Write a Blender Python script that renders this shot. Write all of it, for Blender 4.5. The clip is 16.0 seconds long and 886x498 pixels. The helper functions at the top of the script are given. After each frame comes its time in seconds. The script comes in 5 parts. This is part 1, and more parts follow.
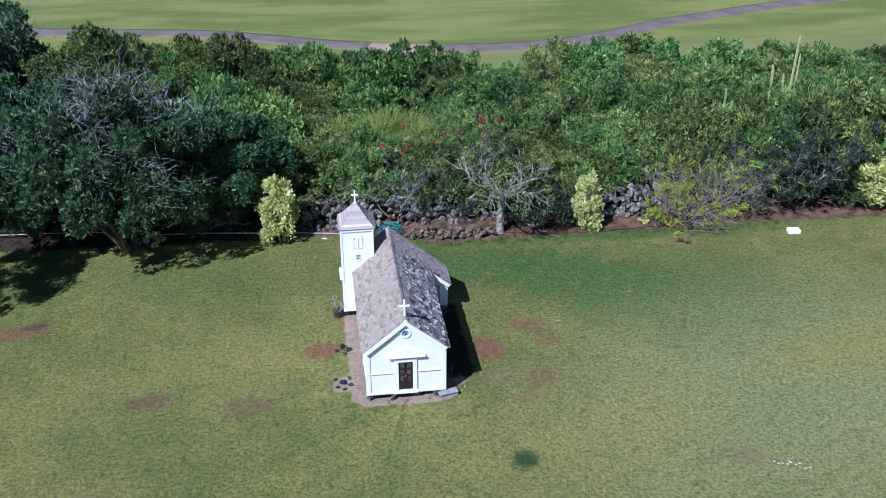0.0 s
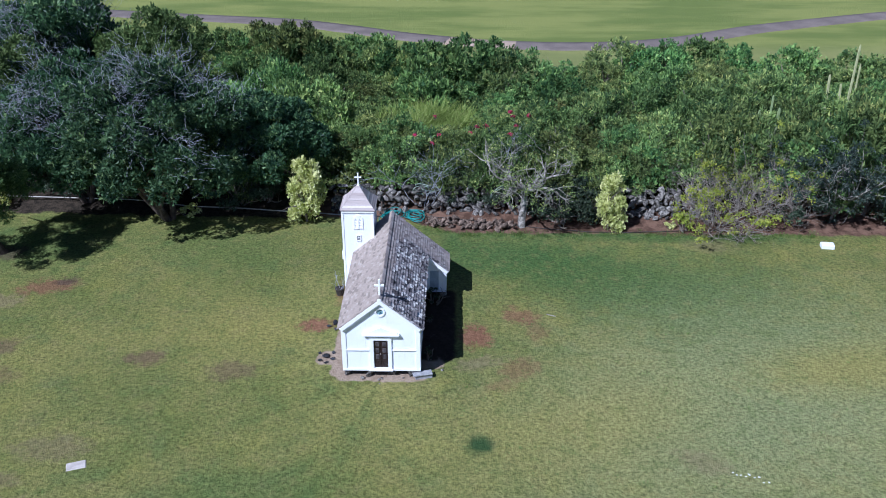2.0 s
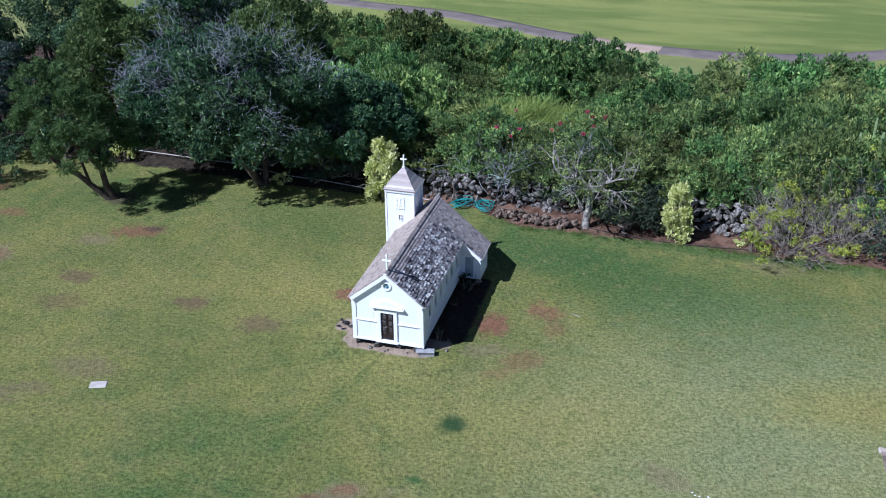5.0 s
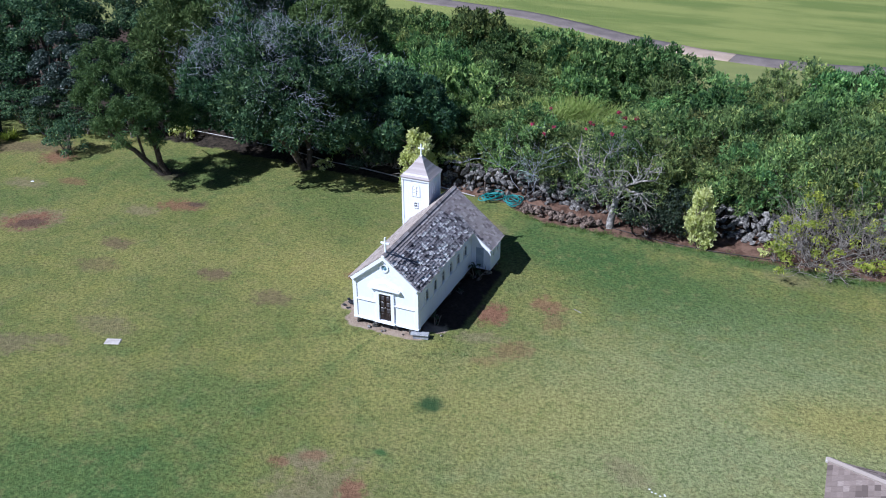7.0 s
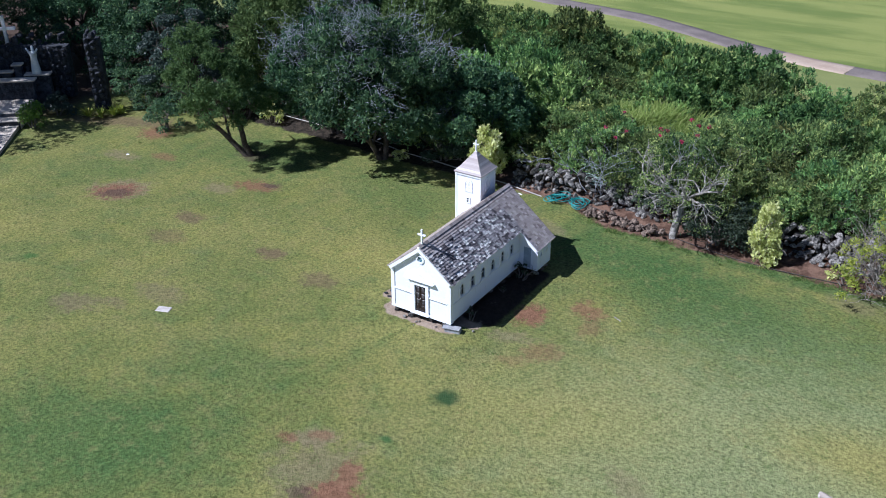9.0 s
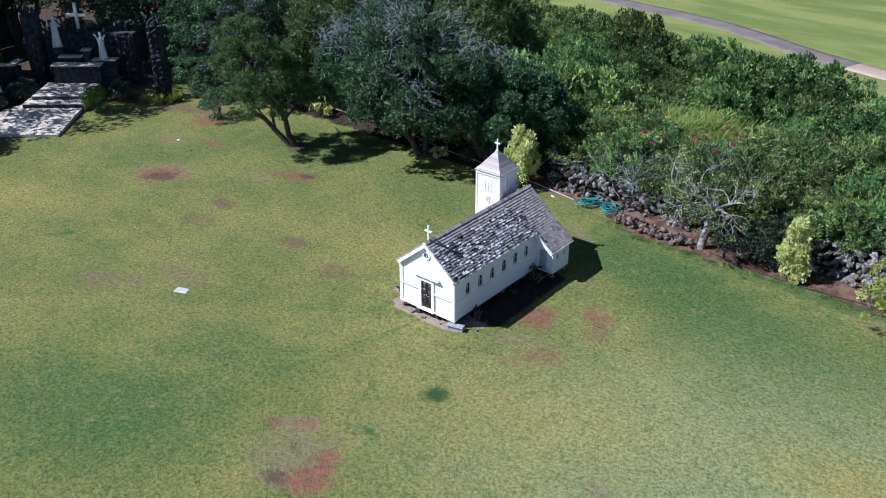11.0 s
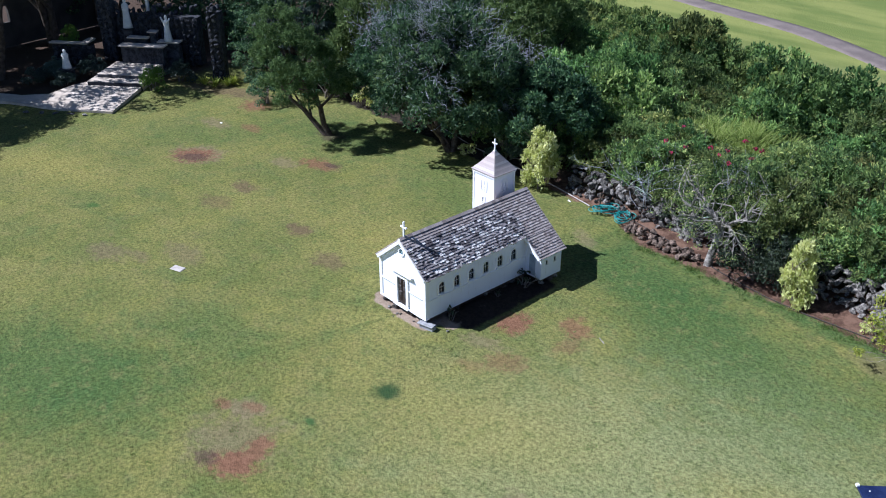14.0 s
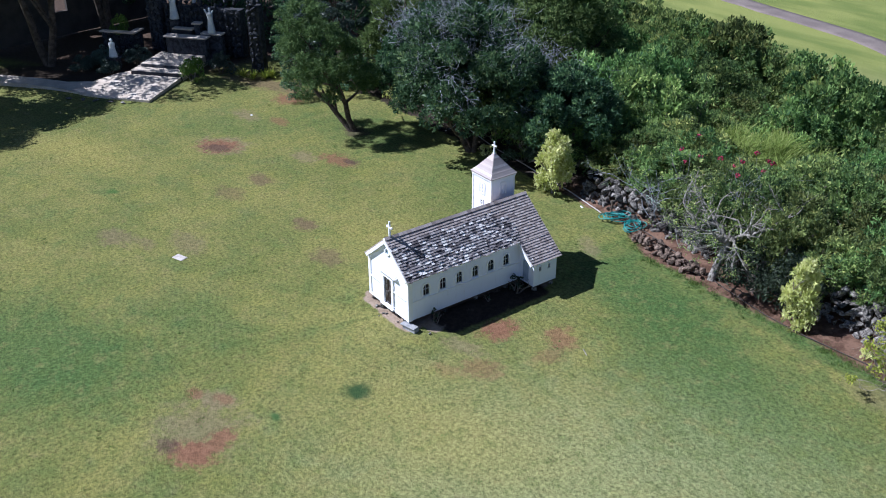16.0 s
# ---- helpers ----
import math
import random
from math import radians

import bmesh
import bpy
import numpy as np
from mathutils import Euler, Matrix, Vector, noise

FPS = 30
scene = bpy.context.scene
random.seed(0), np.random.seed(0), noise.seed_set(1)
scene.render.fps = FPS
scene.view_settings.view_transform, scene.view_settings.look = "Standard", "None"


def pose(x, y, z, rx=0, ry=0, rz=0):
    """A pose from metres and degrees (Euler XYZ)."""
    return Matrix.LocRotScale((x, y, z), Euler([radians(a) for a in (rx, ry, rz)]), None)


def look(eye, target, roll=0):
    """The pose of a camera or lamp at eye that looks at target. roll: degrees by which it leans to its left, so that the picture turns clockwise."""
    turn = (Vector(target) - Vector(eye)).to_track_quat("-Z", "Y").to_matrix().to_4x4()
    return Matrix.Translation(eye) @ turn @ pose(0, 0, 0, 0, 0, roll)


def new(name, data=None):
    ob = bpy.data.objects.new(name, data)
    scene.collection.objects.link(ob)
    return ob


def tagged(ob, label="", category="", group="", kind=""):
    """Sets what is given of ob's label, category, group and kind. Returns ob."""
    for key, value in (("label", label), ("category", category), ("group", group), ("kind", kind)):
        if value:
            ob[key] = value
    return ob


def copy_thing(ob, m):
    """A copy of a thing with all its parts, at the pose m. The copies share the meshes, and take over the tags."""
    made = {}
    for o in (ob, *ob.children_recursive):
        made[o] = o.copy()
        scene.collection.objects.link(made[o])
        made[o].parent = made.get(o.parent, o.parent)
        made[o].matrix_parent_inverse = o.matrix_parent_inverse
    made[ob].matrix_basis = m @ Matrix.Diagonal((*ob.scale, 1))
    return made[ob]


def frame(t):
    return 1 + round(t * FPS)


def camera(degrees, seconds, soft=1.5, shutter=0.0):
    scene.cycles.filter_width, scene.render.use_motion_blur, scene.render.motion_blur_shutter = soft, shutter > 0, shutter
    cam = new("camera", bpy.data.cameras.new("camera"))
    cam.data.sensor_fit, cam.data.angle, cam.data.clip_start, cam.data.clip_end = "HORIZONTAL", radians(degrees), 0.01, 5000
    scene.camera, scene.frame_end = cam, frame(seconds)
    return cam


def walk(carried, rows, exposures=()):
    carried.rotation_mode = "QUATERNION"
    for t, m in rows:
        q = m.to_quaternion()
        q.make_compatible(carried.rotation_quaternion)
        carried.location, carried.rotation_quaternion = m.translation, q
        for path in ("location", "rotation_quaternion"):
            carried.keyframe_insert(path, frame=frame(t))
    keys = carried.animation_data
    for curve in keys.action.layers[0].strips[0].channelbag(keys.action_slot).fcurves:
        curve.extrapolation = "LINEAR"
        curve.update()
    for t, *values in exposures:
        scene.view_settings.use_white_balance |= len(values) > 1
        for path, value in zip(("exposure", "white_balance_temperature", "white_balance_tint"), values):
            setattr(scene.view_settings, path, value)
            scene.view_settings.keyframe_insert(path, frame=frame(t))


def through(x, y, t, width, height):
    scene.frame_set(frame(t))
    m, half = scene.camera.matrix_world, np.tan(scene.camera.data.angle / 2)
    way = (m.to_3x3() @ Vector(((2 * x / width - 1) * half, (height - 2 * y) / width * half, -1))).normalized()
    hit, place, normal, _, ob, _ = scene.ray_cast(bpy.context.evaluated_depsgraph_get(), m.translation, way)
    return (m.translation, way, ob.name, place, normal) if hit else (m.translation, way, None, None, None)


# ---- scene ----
cam = camera(51.4, 16.0, 1.0)

PATH = [
    (0, (-2.154, -23.507, 18.064), (-1.908, -21.761, 17.121), 0.1),
    (0.5, (-1.101, -23.802, 18.042), (-0.917, -22.048, 17.097), 0.1),
    (1, (0.073, -24.068, 17.923), (0.185, -22.307, 16.983), 0.1),
    (1.5, (1.223, -24.309, 17.929), (1.266, -22.546, 16.986), 0.1),
    (2, (2.405, -24.545, 17.893), (2.375, -22.781, 16.952), 0.0),
    (2.5, (3.565, -24.728, 17.866), (3.466, -22.966, 16.924), 0.0),
    (3, (4.779, -24.789, 17.884), (4.607, -23.032, 16.943), -0.1),
    (3.5, (5.862, -24.768, 17.891), (5.615, -23.022, 16.949), -0.1),
    (4, (6.87, -24.768, 17.883), (6.543, -23.034, 16.941), -0.2),
    (4.5, (7.822, -24.786, 17.902), (7.419, -23.068, 16.961), -0.2),
    (4.7, (8.261, -24.76, 17.918), (7.826, -23.05, 16.976), -0.2),
    (6.8, (12.429, -24.472, 17.787), (11.747, -22.839, 16.854), -0.2),
    (7, (12.808, -24.401, 17.794), (12.102, -22.779, 16.859), -0.2),
    (7.5, (13.792, -24.101, 17.759), (13.018, -22.511, 16.826), -0.3),
    (8, (14.58, -23.811, 17.801), (13.75, -22.251, 16.865), -0.3),
    (8.5, (15.262, -23.417, 17.784), (14.369, -21.893, 16.847), -0.3),
    (9, (15.877, -22.933, 17.738), (14.913, -21.453, 16.801), -0.3),
    (9.2, (16.158, -22.691, 17.737), (15.166, -21.229, 16.799), -0.5),
    (11.3, (18.66, -20.865, 17.611), (17.505, -19.528, 16.673), -0.2),
    (11.5, (18.923, -20.623, 17.638), (17.747, -19.306, 16.699), -0.2),
    (12, (19.499, -20.144, 17.632), (18.285, -18.862, 16.693), -0.2),
    (12.5, (20.093, -19.538, 17.614), (18.858, -18.277, 16.674), -0.2),
    (13, (20.689, -18.848, 17.634), (19.439, -17.603, 16.692), -0.2),
    (13.5, (21.206, -18.198, 17.636), (19.923, -16.99, 16.69), -0.3),
    (14, (21.697, -17.493, 17.579), (20.383, -16.318, 16.633), -0.2),
    (14.5, (22.122, -16.743, 17.559), (20.788, -15.593, 16.611), -0.2),
    (15, (22.557, -15.996, 17.567), (21.201, -14.875, 16.616), -0.2),
    (15.5, (22.991, -15.382, 17.571), (21.603, -14.299, 16.619), -0.2),
    (16, (23.479, -14.748, 17.596), (22.057, -13.712, 16.644), -0.3),
]
walk(cam, [(t, look(eye, target, roll)) for t, eye, target, roll in PATH], exposures=[(0.0, 0.26, 5050, 14), (4.5, 0.31, 5050, 14), (8.0, 0.44, 5200, 13), (12.0, 0.55, 5300, 13), (16.0, 0.61, 5350, 14)])

# ---- light ----
SUN = Vector((-1.27, -1.32, 1.955)).normalized()
sun = new("sun", bpy.data.lights.new("sun", "SUN"))
sun.data.energy, sun.data.angle, sun.data.color = 5.0, radians(0.55), (1.0, 0.95, 0.87)
sun.matrix_world = look(SUN * 60, (0, 0, 0))
world = bpy.data.worlds.new("sky")
scene.world = world
world.use_nodes = True
_n = world.node_tree.nodes
_sky = _n.new("ShaderNodeTexSky")
_sky.sky_type, _sky.sun_disc = "NISHITA", False
_sky.sun_elevation, _sky.sun_rotation = math.asin(SUN.z), math.atan2(SUN.x, SUN.y)
_sky.air_density, _sky.dust_density, _sky.ozone_density = 0.7, 0.2, 1.0
_n["Background"].inputs["Strength"].default_value = 0.05
world.node_tree.links.new(_sky.outputs["Color"], _n["Background"].inputs["Color"])

# ---- materials ----


class Nodes:
    """A node material with short calls."""

    def __init__(self, name, rough=0.7, metal=0.0, spec=0.35):
        self.m = bpy.data.materials.new(name)
        self.m.use_nodes = True
        self.t = self.m.node_tree
        self.p = self.t.nodes["Principled BSDF"]
        self.p.inputs["Roughness"].default_value = rough
        self.p.inputs["Metallic"].default_value = metal
        self.p.inputs["Specular IOR Level"].default_value = spec

    def add(self, kind, **props):
        n = self.t.nodes.new(kind)
        for k, v in props.items():
            setattr(n, k, v)
        return n

    def put(self, socket, value):
        if isinstance(value, bpy.types.NodeSocket):
            self.t.links.new(value, socket)
        elif value is not None:
            socket.default_value = value

    def pos(self):
        return self.add("ShaderNodeNewGeometry").outputs["Position"]

    def local(self):
        return self.add("ShaderNodeTexCoord").outputs["Object"]

    def noise(self, vec, scale, detail=3.0, rough=0.55, dist=0.0):
        n = self.add("ShaderNodeTexNoise")
        self.put(n.inputs["Vector"], vec)
        self.put(n.inputs["Scale"], scale)
        self.put(n.inputs["Detail"], detail)
        self.put(n.inputs["Roughness"], rough)
        self.put(n.inputs["Distortion"], dist)
        return n.outputs["Fac"]

    def math(self, op, a, b=0.0, c=0.0, clamp=False):
        n = self.add("ShaderNodeMath", operation=op, use_clamp=clamp)
        for s, v in zip(n.inputs, (a, b, c)):
            self.put(s, v)
        return n.outputs[0]

    def span(self, x, a, b, lo=0.0, hi=1.0, smooth=True):
        n = self.add("ShaderNodeMapRange", interpolation_type="SMOOTHSTEP" if smooth else "LINEAR")
        for s, v in zip(n.inputs, (x, a, b, lo, hi)):
            self.put(s, v)
        return n.outputs[0]

    def mix(self, f, a, b, blend="MIX"):
        n = self.add("ShaderNodeMix", data_type="RGBA", blend_type=blend)
        self.put(n.inputs[0], f)
        for s, v in ((n.inputs[6], a), (n.inputs[7], b)):
            self.put(s, (*v, 1.0) if isinstance(v, tuple) and len(v) == 3 else v)
        return n.outputs[2]

    def stretch(self, vec, sx, sy, sz):
        n = self.add("ShaderNodeVectorMath", operation="MULTIPLY")
        self.put(n.inputs[0], vec)
        n.inputs[1].default_value = (sx, sy, sz)
        return n.outputs[0]

    def island(self):
        return self.add("ShaderNodeNewGeometry").outputs["Random Per Island"]

    def single(self):
        return self.add("ShaderNodeObjectInfo").outputs["Random"]

    def bump(self, height, strength=0.4, distance=0.02):
        n = self.add("ShaderNodeBump")
        self.put(n.inputs["Height"], height)
        n.inputs["Strength"].default_value, n.inputs["Distance"].default_value = strength, distance
        self.t.links.new(n.outputs[0], self.p.inputs["Normal"])

    def done(self, color, rough=None):
        self.put(self.p.inputs["Base Color"], (*color, 1.0) if isinstance(color, tuple) else color)
        if rough is not None:
            self.put(self.p.inputs["Roughness"], rough)
        return self.m


def plain(name, a, b, rough=0.7, scale=6.0, fine=40.0, bump=0.3, dist=0.01, metal=0.0, per=0.0):
    """Two colours mixed at two scales, with relief; per: how far single pieces differ."""
    k = Nodes(name, rough, metal)
    v = k.local()
    f = k.math("ADD", k.math("MULTIPLY", k.noise(v, scale), 0.6), k.math("MULTIPLY", k.noise(v, fine, 4), 0.4))
    col = k.mix(k.span(f, 0.36, 0.64), a, b)
    if per:
        s = k.span(k.math("FRACT", k.math("ADD", k.single(), k.island())), 0, 1, 1 - per, 1 + per, False)
        n = k.add("ShaderNodeHueSaturation")
        k.put(n.inputs["Value"], s)
        k.put(n.inputs["Color"], col)
        col = n.outputs[0]
    k.bump(k.noise(v, fine, 4), bump, dist)
    return k.done(col)


def leafy(name, dark, light, tip, rough=0.55, gloss=0.28, through=0.34, vary=1.0):
    """Leaves: each one has its own green, each plant its own cast."""
    k = Nodes(name, rough, 0.0, gloss)
    i, o = k.island(), k.single()
    col = k.mix(k.span(i, 0.0, 0.85, smooth=False), dark, light)
    col = k.mix(k.span(i, 0.86, 1.0), col, tip)
    h = k.add("ShaderNodeHueSaturation")
    k.put(h.inputs["Hue"], k.span(o, 0, 1, 0.5 - 0.042 * vary, 0.5 + 0.026 * vary, False))
    k.put(h.inputs["Value"], k.span(k.math("FRACT", k.math("MULTIPLY", o, 7.31)), 0, 1, 1 - 0.42 * vary, 1 + 0.46 * vary, False))
    k.put(h.inputs["Color"], col)
    col = h.outputs[0]
    out = k.t.nodes["Material Output"]
    tr, mx = k.add("ShaderNodeBsdfTranslucent"), k.add("ShaderNodeMixShader")
    k.put(tr.inputs["Color"], col)
    mx.inputs[0].default_value = through
    k.put(mx.inputs[1], k.p.outputs[0])
    k.put(mx.inputs[2], tr.outputs[0])
    k.put(out.inputs["Surface"], mx.outputs[0])
    return k.done(col)


def white_paint(name, base=(0.84, 0.86, 0.955), grime=(0.55, 0.53, 0.49)):
    k = Nodes(name, 0.55)
    v = k.local()
    streak = k.noise(k.stretch(v, 7, 7, 0.8), 1.6, 4, 0.6)
    spot = k.noise(v, 3.0, 5, 0.65)
    f = k.math("MULTIPLY", k.span(streak, 0.52, 0.75), k.span(spot, 0.4, 0.7))
    col = k.mix(k.math("MULTIPLY", f, 0.55), base, grime)
    k.bump(k.noise(k.stretch(v, 30, 30, 3), 2.0, 3), 0.15, 0.004)
    return k.done(col)


def shingle_wood(name, a, b, pale, dark, bleach=0.86):
    """Weathered shingles: each grey of its own, a few bleached and a few nearly black."""
    k = Nodes(name, 0.85, 0.0, 0.2)
    v = k.pos()
    r = k.math("FRACT", k.math("ADD", k.math("MULTIPLY", k.single(), 5.77), k.island()))
    col = k.mix(k.span(r, 0.1, 0.8, smooth=False), a, b)
    if bleach < 0.8:
        r2 = k.math("FRACT", k.math("MULTIPLY", r, 13.7))
        flake = k.span(k.noise(k.stretch(v, 1, 1.0, 1), 16.0, 2, 0.6), 0.40, 0.52)
        col = k.mix(k.math("MULTIPLY", flake, k.span(r, 0.72, 0.76)), col, pale)
        # dark blotches paint the shade of gaps and missing shakes into the colour
        gap_shade = k.span(k.noise(v, 3.2, 4, 0.65), 0.60, 0.44)
        col = k.mix(k.math("MULTIPLY", gap_shade, k.span(r2, 0.52, 0.44, 0.0, 0.92)), col, dark)
    else:
        col = k.mix(k.span(r, bleach, bleach + 0.04), col, pale)
        col = k.mix(k.span(r, 0.18, 0.14), col, dark)
    grain = k.noise(k.stretch(v, 6, 30, 6), 2.0, 4, 0.6)
    col = k.mix(k.span(grain, 0.35, 0.7, 0.0, 0.45), col, dark)
    k.bump(grain, 0.4, 0.006)
    return k.done(col)


WHITE = white_paint("white_painted_boards")
TRIM = white_paint("white_trim_paint", (0.86, 0.865, 0.90), (0.6, 0.56, 0.5))
# SHAKE and SHAKE_PALE: one shingle, toned apart for the dim and the sunlit slope
SHAKE = shingle_wood("weathered_shingle", (0.30, 0.255, 0.245), (0.44, 0.385, 0.375), (0.52, 0.46, 0.45), (0.24, 0.20, 0.195))
SHAKE_PATCHY = shingle_wood("patchy_shingle", (0.25, 0.225, 0.235), (0.46, 0.425, 0.435), (0.86, 0.84, 0.83), (0.06, 0.052, 0.06), 0.74)
SHAKE_PALE = shingle_wood("sunlit_shingle", (0.32, 0.265, 0.235), (0.40, 0.335, 0.30), (0.44, 0.38, 0.345), (0.25, 0.21, 0.185))
DARK_WOOD = plain("dark_door_wood", (0.016, 0.010, 0.010), (0.035, 0.02, 0.018), 0.45, 8, 60)
STONE = plain("lava_stone", (0.03, 0.027, 0.026), (0.28, 0.258, 0.24), 0.9, 5, 22, 0.9, 0.03, per=0.6)
STONE_RED = plain("reddish_stone", (0.05, 0.036, 0.03), (0.26, 0.19, 0.15), 0.9, 4, 22, 0.9, 0.03, per=0.4)
STONE_DARK = plain("black_lava_stone", (0.014, 0.015, 0.020), (0.07, 0.073, 0.088), 0.9, 4, 22, 0.9, 0.03, per=0.4)
CONCRETE = plain("worn_concrete", (0.46, 0.385, 0.32), (0.64, 0.55, 0.47), 0.85, 1.5, 25, 0.3, 0.006)
BARK = plain("brown_bark", (0.05, 0.035, 0.026), (0.13, 0.10, 0.08), 0.95, 5, 30, 0.8, 0.02)
BARK_GREY = plain("pale_grey_bark", (0.13, 0.115, 0.10), (0.42, 0.39, 0.36), 0.9, 7, 34, 0.9, 0.03)
TWIG = plain("grey_twig", (0.22, 0.225, 0.265), (0.42, 0.43, 0.49), 0.9, 8, 30, 0.4, 0.01)
TWIG_MAUVE = plain("mauve_twig", (0.14, 0.12, 0.105), (0.36, 0.315, 0.28), 0.9, 8, 30, 0.4, 0.01)
TWIG_DARK = plain("brown_twig", (0.12, 0.095, 0.08), (0.27, 0.23, 0.20), 0.9, 8, 30, 0.4, 0.01)
SHAKE_TOWER = shingle_wood("bleached_shingle", (0.40, 0.345, 0.335), (0.53, 0.465, 0.455), (0.66, 0.61, 0.60), (0.38, 0.32, 0.31))
BLUE_DOOR = plain("pale_blue_door_paint", (0.30, 0.36, 0.46), (0.42, 0.48, 0.58), 0.6, 4, 30, 0.2, 0.004)
BLOCK = plain("grey_weathered_block", (0.22, 0.22, 0.235), (0.40, 0.40, 0.42), 0.85, 3, 25, 0.4, 0.008)
MARBLE = plain("white_statue_stone", (0.62, 0.64, 0.68), (0.8, 0.8, 0.8), 0.5, 3, 20, 0.15, 0.005)
HOSE = plain("turquoise_hose", (0.015, 0.15, 0.15), (0.045, 0.28, 0.27), 0.4, 4, 30, 0.1, 0.002)
HOSE_PALE = plain("faded_green_hose", (0.30, 0.42, 0.34), (0.45, 0.52, 0.44), 0.5, 4, 30, 0.1, 0.002)
PIPE = plain("grey_pipe", (0.34, 0.31, 0.30), (0.52, 0.48, 0.46), 0.5, 4, 30, 0.1, 0.002)
CLAY = plain("dark_pot", (0.03, 0.026, 0.025), (0.09, 0.07, 0.06), 0.7, 5, 30)
CACTUS = plain("cactus_skin", (0.16, 0.22, 0.10), (0.30, 0.36, 0.18), 0.6, 3, 20)
CACTUS_PALE = plain("pale_cactus_skin", (0.30, 0.32, 0.15), (0.46, 0.46, 0.26), 0.6, 3, 20)
ROOF_TILE = shingle_wood("brown_tab_shingle", (0.20, 0.155, 0.135), (0.28, 0.22, 0.195), (0.34, 0.275, 0.245), (0.13, 0.10, 0.088))
FLASHING = plain("pale_ridge_cap", (0.40, 0.35, 0.33), (0.55, 0.50, 0.47), 0.7, 5, 40)
PANEL = plain("navy_solar_glass", (0.012, 0.018, 0.06), (0.02, 0.03, 0.09), 0.2, 3, 20, 0.02)
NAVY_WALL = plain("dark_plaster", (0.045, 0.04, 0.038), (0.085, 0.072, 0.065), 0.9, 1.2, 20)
FLOWER = plain("red_flower", (0.24, 0.010, 0.04), (0.42, 0.03, 0.10), 0.6, 5, 30, per=0.3)

LEAF = leafy("thicket_leaf", (0.038, 0.086, 0.034), (0.215, 0.335, 0.10), (0.41, 0.48, 0.16), 0.65, 0.18)
LEAF_FINE = leafy("feathery_leaf", (0.042, 0.086, 0.036), (0.225, 0.33, 0.102), (0.42, 0.48, 0.16), 0.65, 0.18)
LEAF_TREE = leafy("glossy_tree_leaf", (0.020, 0.052, 0.032), (0.10, 0.185, 0.08), (0.24, 0.34, 0.14), 0.5, 0.26, vary=0.4)
LEAF_BLUE = leafy("grey_green_leaf", (0.04, 0.07, 0.055), (0.09, 0.13, 0.10), (0.17, 0.21, 0.17), 0.42, 0.5)
LEAF_OLIVE = leafy("olive_leaf", (0.055, 0.10, 0.034), (0.15, 0.225, 0.075), (0.25, 0.32, 0.12), 0.65, 0.16, vary=0.4)
LEAF_CROTON = leafy("cream_yellow_leaf", (0.38, 0.43, 0.10), (0.80, 0.80, 0.38), (0.88, 0.87, 0.55), vary=0.12)
LEAF_LIME = leafy("lime_leaf", (0.20, 0.27, 0.035), (0.42, 0.47, 0.07), (0.52, 0.52, 0.12), vary=0.3)
LEAF_CANE = leafy("cane_grass_blade", (0.15, 0.225, 0.05), (0.31, 0.38, 0.10), (0.42, 0.45, 0.18), 0.7, 0.12, vary=0.0)
LEAF_DARK = leafy("dark_shrub_leaf", (0.03, 0.048, 0.032), (0.08, 0.115, 0.07), (0.15, 0.19, 0.12), vary=0.5)
LEAF_TUFT = leafy("coarse_grass_blade", (0.08, 0.145, 0.035), (0.17, 0.245, 0.06), (0.30, 0.31, 0.11), vary=0.0)
LEAF_BRIGHT = leafy("fresh_bush_leaf", (0.08, 0.18, 0.03), (0.18, 0.32, 0.055), (0.3, 0.40, 0.09), vary=0.3)


def glass():
    k = Nodes("window_glass", 0.12, 0.0, 0.3)
    return k.done(k.mix(k.noise(k.local(), 2.0), (0.006, 0.009, 0.016), (0.02, 0.028, 0.045)))


GLASS = glass()
PLATE = plain("grey_door_pane", (0.03, 0.026, 0.03), (0.11, 0.10, 0.11), 0.3, 8, 60)


def stained():
    k = Nodes("blue_green_glass", 0.1, 0.0, 0.6)
    return k.done(k.mix(k.span(k.noise(k.local(), 9.0, 2), 0.42, 0.58), (0.04, 0.10, 0.14), (0.26, 0.40, 0.46)))


STAINED = stained()


